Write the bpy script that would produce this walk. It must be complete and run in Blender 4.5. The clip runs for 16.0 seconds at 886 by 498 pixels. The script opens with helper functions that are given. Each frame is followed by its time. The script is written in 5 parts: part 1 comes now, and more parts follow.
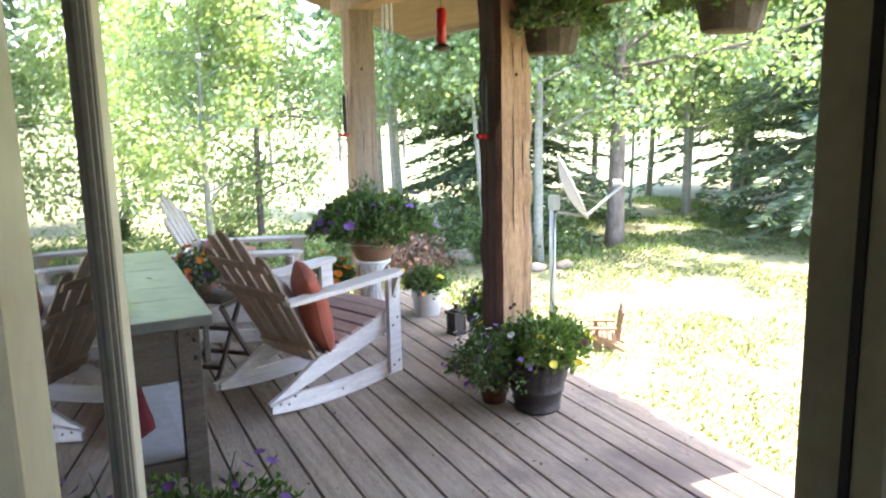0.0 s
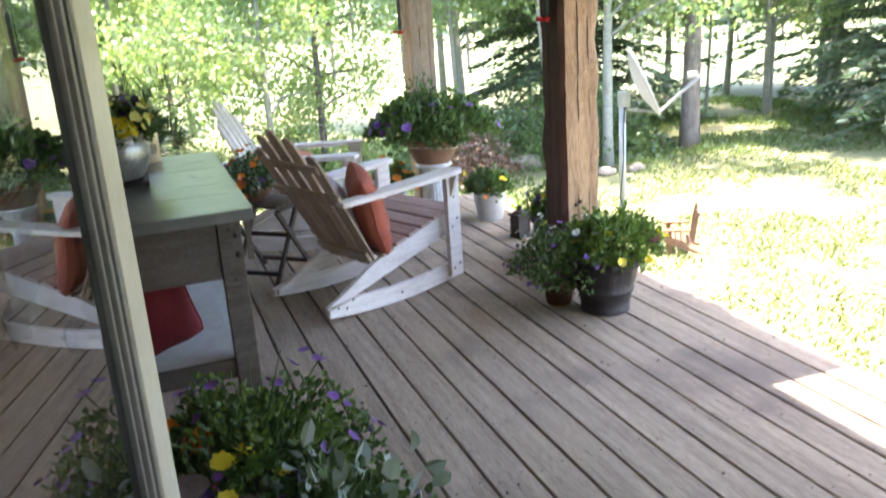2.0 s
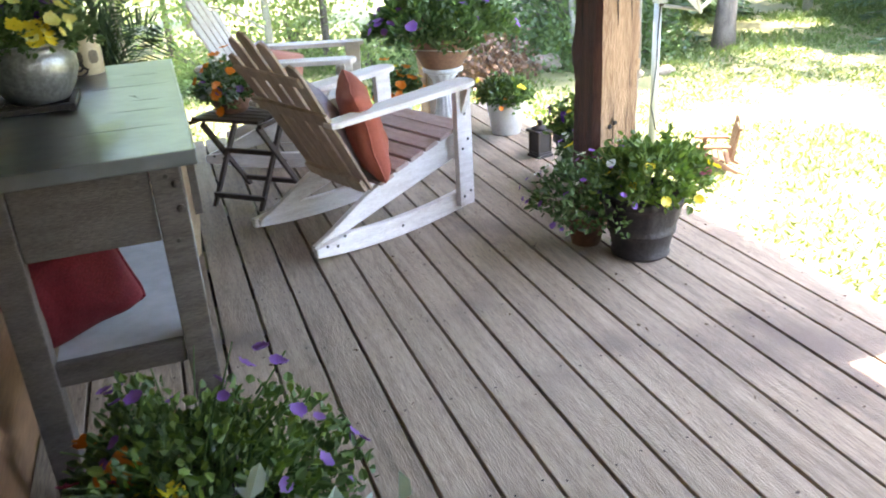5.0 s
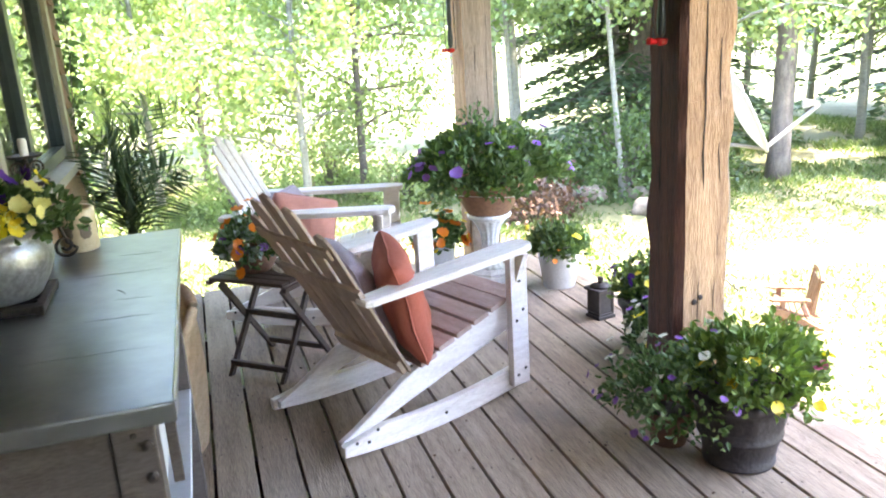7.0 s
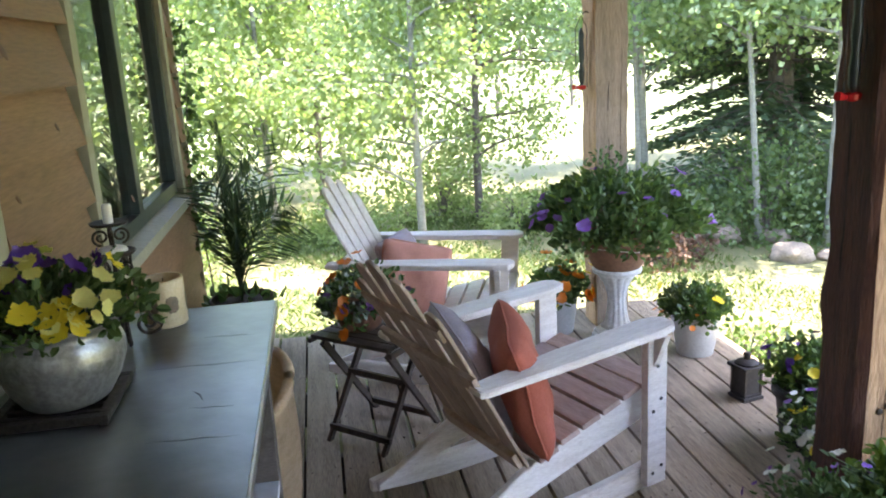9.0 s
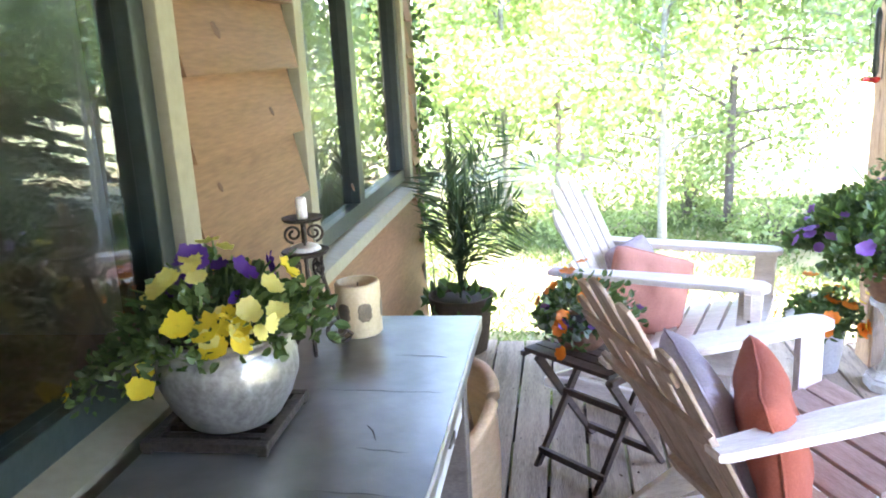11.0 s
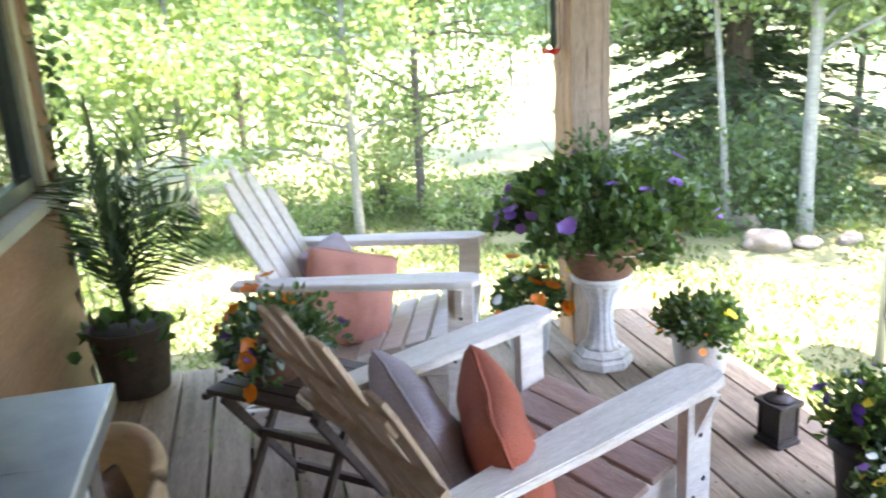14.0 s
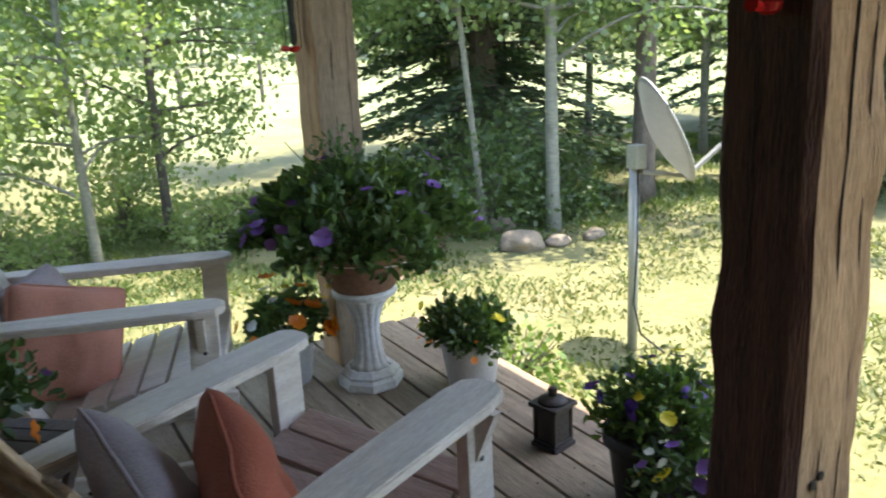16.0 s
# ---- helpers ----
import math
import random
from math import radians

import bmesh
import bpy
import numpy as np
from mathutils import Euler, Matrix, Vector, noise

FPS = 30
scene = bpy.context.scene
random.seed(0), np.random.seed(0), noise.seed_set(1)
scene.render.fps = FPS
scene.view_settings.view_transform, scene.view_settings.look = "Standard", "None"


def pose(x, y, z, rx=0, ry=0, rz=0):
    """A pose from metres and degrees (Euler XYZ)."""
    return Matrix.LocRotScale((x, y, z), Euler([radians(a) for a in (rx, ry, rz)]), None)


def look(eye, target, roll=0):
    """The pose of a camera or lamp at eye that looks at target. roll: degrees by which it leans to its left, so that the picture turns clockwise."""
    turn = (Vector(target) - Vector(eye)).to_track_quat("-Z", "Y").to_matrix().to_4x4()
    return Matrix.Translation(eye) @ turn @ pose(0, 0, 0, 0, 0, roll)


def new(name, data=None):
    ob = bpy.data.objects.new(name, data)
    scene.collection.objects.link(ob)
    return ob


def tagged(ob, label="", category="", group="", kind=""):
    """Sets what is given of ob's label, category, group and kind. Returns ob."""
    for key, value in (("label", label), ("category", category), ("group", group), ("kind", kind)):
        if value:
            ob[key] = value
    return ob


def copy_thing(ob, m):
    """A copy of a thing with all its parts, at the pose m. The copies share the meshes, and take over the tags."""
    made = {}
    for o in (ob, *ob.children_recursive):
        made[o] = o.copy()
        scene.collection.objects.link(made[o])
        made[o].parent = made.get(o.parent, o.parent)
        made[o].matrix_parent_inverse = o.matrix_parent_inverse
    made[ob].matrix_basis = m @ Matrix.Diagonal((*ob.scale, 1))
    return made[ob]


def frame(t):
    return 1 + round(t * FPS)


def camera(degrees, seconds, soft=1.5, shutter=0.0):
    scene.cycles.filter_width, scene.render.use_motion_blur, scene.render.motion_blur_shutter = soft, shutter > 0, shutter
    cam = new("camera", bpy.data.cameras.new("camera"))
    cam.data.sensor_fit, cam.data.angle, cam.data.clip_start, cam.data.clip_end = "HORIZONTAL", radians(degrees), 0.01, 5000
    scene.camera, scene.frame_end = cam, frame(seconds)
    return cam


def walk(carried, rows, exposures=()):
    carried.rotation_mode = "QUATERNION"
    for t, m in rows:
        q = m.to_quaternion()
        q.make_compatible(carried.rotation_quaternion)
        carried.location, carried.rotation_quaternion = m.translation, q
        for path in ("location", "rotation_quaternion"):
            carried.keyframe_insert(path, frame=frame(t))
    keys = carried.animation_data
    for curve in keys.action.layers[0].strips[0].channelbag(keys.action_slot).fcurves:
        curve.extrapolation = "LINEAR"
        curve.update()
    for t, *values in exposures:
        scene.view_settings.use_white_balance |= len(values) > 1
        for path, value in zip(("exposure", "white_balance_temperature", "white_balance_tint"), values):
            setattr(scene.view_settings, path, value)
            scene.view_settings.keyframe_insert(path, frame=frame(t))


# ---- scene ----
cam = camera(58.1, 16.0, soft=1.9, shutter=0.5)
PATH = [
    (0, (0.39, 1.034, 1.549), (1.223, 2.815, 1.179), -1.3),
    (0.5, (0.404, 1.051, 1.529), (1.16, 2.853, 1.1), -1.2),
    (1, (0.432, 1.094, 1.497), (1.107, 2.928, 1.074), -3.0),
    (1.5, (0.479, 1.146, 1.47), (1.158, 2.972, 1.013), -3.7),
    (2, (0.506, 1.184, 1.416), (1.151, 2.99, 0.848), -3.9),
    (2.5, (0.552, 1.266, 1.405), (1.095, 3.059, 0.706), -3.9),
    (3, (0.619, 1.379, 1.379), (1.089, 3.179, 0.646), -4.0),
    (3.5, (0.666, 1.479, 1.379), (1.106, 3.261, 0.586), -3.8),
    (6, (0.806, 1.994, 1.405), (1.457, 3.705, 0.6), -3.5),
    (6.5, (0.857, 2.157, 1.429), (1.373, 3.979, 0.785), -3.7),
    (7, (0.862, 2.311, 1.457), (1.404, 4.157, 0.911), -3.6),
    (7.5, (0.861, 2.417, 1.473), (1.432, 4.257, 0.934), -3.4),
    (8, (0.875, 2.547, 1.493), (1.351, 4.41, 0.942), -4.3),
    (8.5, (0.922, 2.629, 1.524), (1.266, 4.534, 1.019), -4.7),
    (9, (0.921, 2.702, 1.543), (1.201, 4.62, 1.053), -3.2),
    (9.5, (0.936, 2.779, 1.532), (1.138, 4.704, 1.028), -2.6),
    (10, (0.917, 2.866, 1.536), (0.858, 4.805, 1.049), -3.0),
    (12.5, (1.053, 3.309, 1.458), (0.684, 5.215, 0.976), -3.1),
    (13, (1.031, 3.401, 1.451), (0.984, 5.342, 0.972), -3.4),
    (13.5, (1.013, 3.463, 1.448), (1.22, 5.389, 0.948), -3.5),
    (14, (1.036, 3.544, 1.427), (1.462, 5.423, 0.89), -3.4),
    (14.5, (1.073, 3.651, 1.413), (1.656, 5.48, 0.855), -3.7),
    (15, (1.112, 3.725, 1.385), (1.856, 5.505, 0.856), -3.8),
    (15.5, (1.131, 3.764, 1.367), (1.989, 5.494, 0.849), -3.6),
    (16, (1.167, 3.784, 1.341), (2.135, 5.452, 0.812), -3.0),
]
EXPOSURES = [(0.0, 4.1, 6800, 21), (0.7, 4.16, 6850, 20), (1.5, 4.18, 6850, 20), (2.0, 4.02, 6850, 19), (2.5, 4.34, 6900, 20), (3.0, 4.45, 6900, 20), (3.5, 4.42, 7050, 20), (6.0, 4.6, 7000, 18), (6.5, 4.74, 7000, 19), (7.0, 4.68, 6950, 22), (7.5, 4.42, 6950, 22), (8.0, 4.12, 6850, 22), (9.0, 3.9, 6850, 21), (9.5, 4.0, 6650, 23), (10.2, 4.7, 6500, 28), (12.4, 5.42, 6400, 30), (13.0, 4.95, 6600, 24), (14.0, 4.35, 6900, 21), (14.5, 4.15, 6900, 18), (15.0, 3.82, 6900, 16), (15.5, 3.22, 7100, 13), (16.0, 2.82, 7150, 12)]
walk(cam, [(t, look(eye, target, roll)) for t, eye, target, roll in PATH], EXPOSURES)

# ---- world and light ----
world = bpy.data.worlds.new("sky")
scene.world = world
world.use_nodes = True
wn = world.node_tree.nodes
sky = wn.new("ShaderNodeTexSky")
sky.sky_type = "NISHITA"
sky.sun_disc = False
SUN = Vector((0.26, -0.125, 0.957)).normalized()
sky.sun_elevation = math.asin(SUN.z)
sky.sun_rotation = math.atan2(SUN.x, SUN.y)
wn["Background"].inputs["Strength"].default_value = 0.15
world.node_tree.links.new(sky.outputs[0], wn["Background"].inputs[0])
sun = new("sun", bpy.data.lights.new("sun", "SUN"))
sun.data.energy = 2.4
sun.data.angle = radians(0.53)
sun.data.color = (1.0, 0.95, 0.86)
sun.matrix_world = look(SUN * 50, (0, 0, 0))

# ---- materials ----


def surf(name, light, dark, size=1.0, grain=(1, 1, 1), rough=0.7, bump=0.3, metal=0.0, vary=0.12, spots=None, spot_amount=0.45, island=False, fine=9.0, placed=False):
    """A two-scale noise surface: light and dark tones, fine relief, optional spots, and a shift from piece to piece."""
    m = bpy.data.materials.new(name)
    m.use_nodes = True
    n, k = m.node_tree.nodes, m.node_tree.links
    bsdf = n["Principled BSDF"]
    tc, info = n.new("ShaderNodeTexCoord"), n.new("ShaderNodeObjectInfo")
    shift = n.new("ShaderNodeVectorMath")
    shift.operation = "MULTIPLY_ADD"
    shift.inputs[1].default_value = (13.0, 7.0, 11.0)
    k.new(info.outputs["Random"], shift.inputs[0])
    k.new(tc.outputs["Object"], shift.inputs[2])
    mapping = n.new("ShaderNodeMapping")
    mapping.inputs["Scale"].default_value = [g / size for g in grain]
    k.new(shift.outputs[0], mapping.inputs["Vector"])
    big, small = n.new("ShaderNodeTexNoise"), n.new("ShaderNodeTexNoise")
    big.inputs["Scale"].default_value, big.inputs["Detail"].default_value = 2.2, 4
    small.inputs["Scale"].default_value, small.inputs["Detail"].default_value = 2.2 * fine, 6
    for node in (big, small):
        k.new(mapping.outputs[0], node.inputs["Vector"])
    add = n.new("ShaderNodeMath")
    add.operation = "MULTIPLY_ADD"
    add.inputs[1].default_value = 0.55
    k.new(small.outputs["Fac"], add.inputs[0])
    half = n.new("ShaderNodeMath")
    half.operation = "MULTIPLY"
    half.inputs[1].default_value = 0.45
    k.new(big.outputs["Fac"], half.inputs[0])
    k.new(half.outputs[0], add.inputs[2])
    ramp = n.new("ShaderNodeValToRGB")
    ramp.color_ramp.elements[0].position, ramp.color_ramp.elements[1].position = 0.36, 0.64
    ramp.color_ramp.elements[0].color, ramp.color_ramp.elements[1].color = (*dark, 1), (*light, 1)
    k.new(add.outputs[0], ramp.inputs[0])
    colour = ramp.outputs[0]
    if spots:
        blot = n.new("ShaderNodeTexNoise")
        blot.inputs["Scale"].default_value, blot.inputs["Detail"].default_value = 1.3 / size, 5
        k.new(n.new("ShaderNodeNewGeometry").outputs["Position"] if placed else tc.outputs["Object"], blot.inputs["Vector"])
        cut = n.new("ShaderNodeValToRGB")
        cut.color_ramp.elements[0].position, cut.color_ramp.elements[1].position = 1 - spot_amount, 1.12 - spot_amount
        k.new(blot.outputs["Fac"], cut.inputs[0])
        mix = n.new("ShaderNodeMix")
        mix.data_type = "RGBA"
        mix.inputs["B"].default_value = (*spots, 1)
        k.new(cut.outputs[0], mix.inputs["Factor"])
        k.new(colour, mix.inputs["A"])
        colour = mix.outputs["Result"]
    hsv = n.new("ShaderNodeHueSaturation")
    k.new(colour, hsv.inputs["Color"])
    span = n.new("ShaderNodeMapRange")
    span.inputs["To Min"].default_value, span.inputs["To Max"].default_value = 1 - vary, 1 + vary
    if island:
        geo = n.new("ShaderNodeNewGeometry")
        k.new(geo.outputs["Random Per Island"], span.inputs["Value"])
    else:
        k.new(info.outputs["Random"], span.inputs["Value"])
    k.new(span.outputs[0], hsv.inputs["Value"])
    k.new(hsv.outputs[0], bsdf.inputs["Base Color"])
    bsdf.inputs["Roughness"].default_value, bsdf.inputs["Metallic"].default_value = rough, metal
    if bump:
        b = n.new("ShaderNodeBump")
        b.inputs["Strength"].default_value, b.inputs["Distance"].default_value = bump, 0.01
        k.new(small.outputs["Fac"], b.inputs["Height"])
        k.new(b.outputs[0], bsdf.inputs["Normal"])
    return m


def leafy(name, light, dark, through_light=0.45, rough=0.5):
    """Thin leaves: part of the light shines through, and each leaf has its own tone."""
    m = bpy.data.materials.new(name)
    m.use_nodes = True
    n, k = m.node_tree.nodes, m.node_tree.links
    n.remove(n["Principled BSDF"])
    geo = n.new("ShaderNodeNewGeometry")
    ramp = n.new("ShaderNodeValToRGB")
    ramp.color_ramp.elements[0].color, ramp.color_ramp.elements[1].color = (*dark, 1), (*light, 1)
    k.new(geo.outputs["Random Per Island"], ramp.inputs[0])
    face, back, gloss = n.new("ShaderNodeBsdfDiffuse"), n.new("ShaderNodeBsdfTranslucent"), n.new("ShaderNodeBsdfGlossy")
    warm = n.new("ShaderNodeMix")
    warm.data_type, warm.blend_type = "RGBA", "MULTIPLY"
    warm.inputs["Factor"].default_value = 1.0
    warm.inputs["B"].default_value = (1.3, 1.4, 0.8, 1)
    k.new(ramp.outputs[0], warm.inputs["A"])
    k.new(ramp.outputs[0], face.inputs["Color"])
    k.new(warm.outputs["Result"], back.inputs["Color"])
    gloss.inputs["Roughness"].default_value = rough
    one, two = n.new("ShaderNodeMixShader"), n.new("ShaderNodeMixShader")
    one.inputs[0].default_value, two.inputs[0].default_value = through_light, 0.05
    k.new(face.outputs[0], one.inputs[1])
    k.new(back.outputs[0], one.inputs[2])
    k.new(one.outputs[0], two.inputs[1])
    k.new(gloss.outputs[0], two.inputs[2])
    k.new(two.outputs[0], n["Material Output"].inputs["Surface"])
    return m


def glass(name, tint=(0.9, 0.95, 0.93), ior=1.65):
    m = bpy.data.materials.new(name)
    m.use_nodes = True
    b = m.node_tree.nodes["Principled BSDF"]
    b.inputs["Base Color"].default_value = (*tint, 1)
    b.inputs["Roughness"].default_value, b.inputs["Transmission Weight"].default_value, b.inputs["IOR"].default_value = 0.0, 1.0, ior
    return m


M = {
    "deck": surf("weathered_deck_wood", (0.378, 0.292, 0.206), (0.168, 0.124, 0.085), 1.0, (16, 1.1, 16), 0.74, 0.45, vary=0.18, spots=(0.145, 0.106, 0.078), spot_amount=0.44, placed=True),
    "deck_under": surf("dark_joist_wood", (0.12, 0.1, 0.085), (0.06, 0.05, 0.04), 1.0, (1, 8, 8)),
    "white": surf("whitewashed_wood", (0.80, 0.745, 0.69), (0.57, 0.50, 0.45), 1.0, (2.5, 18, 18), 0.6, 0.25, vary=0.05, spots=(0.42, 0.36, 0.33), spot_amount=0.33),
    "tan": surf("worn_tan_wood", (0.54, 0.415, 0.315), (0.32, 0.23, 0.168), 1.0, (14, 14, 1.6), 0.65, 0.3, vary=0.12),
    "seat": surf("faded_red_brown_wood", (0.47, 0.33, 0.28), (0.30, 0.195, 0.16), 1.0, (16, 1.6, 16), 0.65, 0.3, vary=0.12),
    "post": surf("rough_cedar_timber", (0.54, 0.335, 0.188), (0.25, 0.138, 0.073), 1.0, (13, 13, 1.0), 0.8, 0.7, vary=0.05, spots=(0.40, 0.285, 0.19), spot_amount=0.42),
    "shaded_redpost": surf("shade_darkened_red_brown_timber", (0.125, 0.044, 0.024), (0.04, 0.015, 0.010), 1.0, (11, 11, 0.9), 0.8, 0.8, vary=0.05),
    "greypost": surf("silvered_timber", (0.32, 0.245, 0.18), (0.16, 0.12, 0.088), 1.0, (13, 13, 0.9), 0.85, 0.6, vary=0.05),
    "crack": surf("dark_crack_and_gap_shadow", (0.04, 0.025, 0.018), (0.02, 0.012, 0.01)),
    "cedar": surf("orange_cedar_siding", (0.26, 0.138, 0.070), (0.165, 0.084, 0.040), 1.0, (7, 0.7, 7), 0.6, 0.12, vary=0.14, spots=(0.145, 0.075, 0.042), spot_amount=0.36),
    "knotwood": surf("dark_cedar_knot", (0.13, 0.058, 0.028), (0.07, 0.03, 0.016), 0.06, rough=0.6, bump=0.1),
    "trim": surf("olive_beige_paint", (0.335, 0.315, 0.225), (0.265, 0.25, 0.175), 0.6, (1, 1, 1), 0.5, 0.12, vary=0.04),
    "sash": surf("dark_green_sash_paint", (0.035, 0.05, 0.045), (0.02, 0.03, 0.027), 0.5, (1, 1, 1), 0.35, 0.1, vary=0.03),
    "cream": surf("cream_door_paint", (0.70, 0.67, 0.56), (0.62, 0.59, 0.49), 0.5, (1, 1, 1), 0.4, 0.06, vary=0.02),
    "greybead": surf("shade_grey_door_bead", (0.21, 0.20, 0.185), (0.145, 0.14, 0.13), 0.3, (1, 1, 1), 0.45, 0.1, vary=0.05),
    "black": surf("black_rubber_seal", (0.02, 0.02, 0.02), (0.012, 0.012, 0.012), 0.3),
    "plaster": surf("indoor_plaster", (0.62, 0.59, 0.53), (0.55, 0.52, 0.46), 0.7, bump=0.08, vary=0.03),
    "indoor": surf("indoor_floor_wood", (0.3, 0.2, 0.12), (0.2, 0.13, 0.08), 1.0, (14, 1, 14)),
    "soffit": surf("soffit_boards", (0.23, 0.135, 0.07), (0.14, 0.08, 0.04), 1.0, (9, 1.2, 9), 0.7, 0.3),
    "shingle": surf("roof_shingles", (0.16, 0.15, 0.14), (0.08, 0.075, 0.07), 0.4),
    "zinc": surf("dull_zinc_top", (0.235, 0.243, 0.236), (0.155, 0.164, 0.16), 0.9, (1, 1, 1), 0.30, 0.16, metal=0.5, vary=0.02, spots=(0.135, 0.152, 0.152), spot_amount=0.44, fine=5),
    "greywood": surf("grey_weathered_wood", (0.145, 0.122, 0.106), (0.07, 0.057, 0.049), 1.0, (3, 16, 16), 0.7, 0.4, vary=0.10),
    "panel": surf("pale_grey_board", (0.50, 0.51, 0.52), (0.40, 0.41, 0.42), 0.8, bump=0.1, vary=0.03),
    "darkwood": surf("dark_brown_slat_wood", (0.095, 0.065, 0.05), (0.045, 0.03, 0.024), 1.0, (12, 2, 12), 0.6, 0.3, vary=0.12),
    "rust": surf("rust_orange_cloth", (0.41, 0.105, 0.062), (0.29, 0.07, 0.04), 0.35, rough=0.9, bump=0.3, vary=0.02, fine=30),
    "pink": surf("faded_coral_cloth", (0.60, 0.28, 0.21), (0.48, 0.21, 0.155), 0.35, rough=0.9, bump=0.3, vary=0.02, fine=30),
    "mauve": surf("greyish_mauve_cloth", (0.40, 0.34, 0.36), (0.27, 0.225, 0.245), 0.3, rough=0.75, bump=0.3, vary=0.02, fine=22),
    "crimson": surf("crimson_cloth", (0.19, 0.011, 0.02), (0.11, 0.006, 0.011), 0.35, rough=0.9, bump=0.3, vary=0.02, fine=30),
    "terracotta": surf("brown_terracotta", (0.24, 0.125, 0.075), (0.14, 0.07, 0.045), 0.4, rough=0.75, bump=0.25, vary=0.05),
    "blackpot": surf("black_resin_pot", (0.032, 0.024, 0.023), (0.014, 0.011, 0.011), 0.3, rough=0.6, bump=0.3, vary=0.05),
    "glazed": surf("silver_grey_glaze", (0.40, 0.40, 0.39), (0.22, 0.22, 0.215), 0.22, rough=0.3, bump=0.15, metal=0.55, vary=0.02),
    "galv": surf("galvanised_tin", (0.62, 0.62, 0.62), (0.48, 0.48, 0.48), 0.2, rough=0.45, bump=0.1, metal=0.45, vary=0.03),
    "stonewhite": surf("white_cast_stone", (0.70, 0.68, 0.65), (0.50, 0.48, 0.45), 0.3, rough=0.85, bump=0.35, vary=0.02, spots=(0.40, 0.38, 0.35), spot_amount=0.35),
    "iron": surf("rusty_wrought_iron", (0.075, 0.06, 0.05), (0.03, 0.025, 0.022), 0.15, rough=0.6, bump=0.3, metal=0.5),
    "plate": surf("rusty_tin_plate", (0.24, 0.19, 0.165), (0.14, 0.11, 0.095), 0.2, rough=0.6, bump=0.2, metal=0.4),
    "wax": surf("cream_candle_wax", (0.66, 0.55, 0.36), (0.55, 0.44, 0.27), 0.15, rough=0.5, bump=0.1),
    "waxprint": surf("pressed_leaf_print", (0.24, 0.17, 0.11), (0.14, 0.12, 0.09), 0.1, rough=0.6),
    "whitewax": surf("white_wax", (0.8, 0.78, 0.74), (0.7, 0.68, 0.64), 0.2, rough=0.5, bump=0.05),
    "wicker": surf("tan_woven_wicker", (0.70, 0.54, 0.36), (0.54, 0.39, 0.24), 0.12, (1, 1, 4), 0.7, 0.6),
    "soil": surf("potting_soil", (0.05, 0.035, 0.025), (0.025, 0.018, 0.012), 0.1, rough=0.95, bump=0.8),
    "dish": surf("pale_grey_dish_paint", (0.32, 0.33, 0.32), (0.27, 0.28, 0.27), 0.4, rough=0.45, bump=0.05),
    "pole": surf("galvanised_pole", (0.38, 0.40, 0.38), (0.30, 0.32, 0.30), 0.3, rough=0.45, metal=0.3),
    "redplastic": surf("red_plastic", (0.55, 0.02, 0.02), (0.42, 0.012, 0.012), 0.3, rough=0.25, bump=0.03),
    "rock": surf("pale_granite", (0.27, 0.22, 0.165), (0.15, 0.125, 0.095), 0.35, rough=0.9, bump=0.6, vary=0.12),
    "aspenbark": surf("pale_aspen_bark", (0.27, 0.275, 0.225), (0.145, 0.145, 0.12), 0.35, (2, 2, 7), 0.8, 0.3, vary=0.1, spots=(0.05, 0.042, 0.035), spot_amount=0.40),
    "darkbark": surf("grey_brown_bark", (0.20, 0.17, 0.145), (0.07, 0.058, 0.05), 0.3, (3, 3, 1), 0.9, 0.8, vary=0.1),
    "chairwood": surf("red_brown_cedar_chair", (0.22, 0.115, 0.065), (0.14, 0.07, 0.04), 1.0, (12, 2, 12), 0.6, 0.3),
    "basket": surf("coir_basket", (0.12, 0.09, 0.065), (0.055, 0.042, 0.03), 0.12, rough=0.95, bump=0.8),
    "ground": surf("lawn_soil", (0.182, 0.172, 0.082), (0.104, 0.113, 0.043), 1.4, rough=0.95, bump=0.6, spots=(0.215, 0.188, 0.105), spot_amount=0.40, fine=14),
    "field": surf("dry_meadow", (0.19, 0.205, 0.10), (0.13, 0.16, 0.065), 8.0, rough=0.95, bump=0.2, fine=12),
    "clear": glass("clear_glass"),
    "doorglass": glass("shade_tinted_door_glass", (0.42, 0.46, 0.45), 1.8),
    "aspenleaf": leafy("aspen_leaves", (0.255, 0.335, 0.165), (0.12, 0.195, 0.078), 0.52),
    "limeleaf": leafy("young_aspen_leaves", (0.31, 0.37, 0.18), (0.16, 0.24, 0.085), 0.55),
    "farleaf": leafy("far_leaves", (0.11, 0.175, 0.055), (0.05, 0.095, 0.03), 0.4),
    "needle": leafy("spruce_needles", (0.10, 0.155, 0.085), (0.04, 0.08, 0.04), 0.3),
    "grass": leafy("grass_blades", (0.13, 0.18, 0.055), (0.06, 0.105, 0.026), 0.4),
    "drygrass": leafy("sun_dried_grass_blades", (0.19, 0.20, 0.076), (0.088, 0.118, 0.034), 0.4),
    "potleaf": leafy("flower_foliage", (0.105, 0.175, 0.058), (0.042, 0.088, 0.028), 0.35),
    "limepot": leafy("light_flower_foliage", (0.16, 0.24, 0.05), (0.06, 0.12, 0.025), 0.35),
    "palmleaf": leafy("palm_leaflets", (0.055, 0.10, 0.04), (0.022, 0.05, 0.02), 0.3),
    "silverleaf": leafy("dusty_miller_leaves", (0.42, 0.48, 0.43), (0.20, 0.26, 0.22), 0.15),
    "brush": leafy("dry_brown_brush", (0.16, 0.09, 0.055), (0.08, 0.045, 0.03), 0.2),
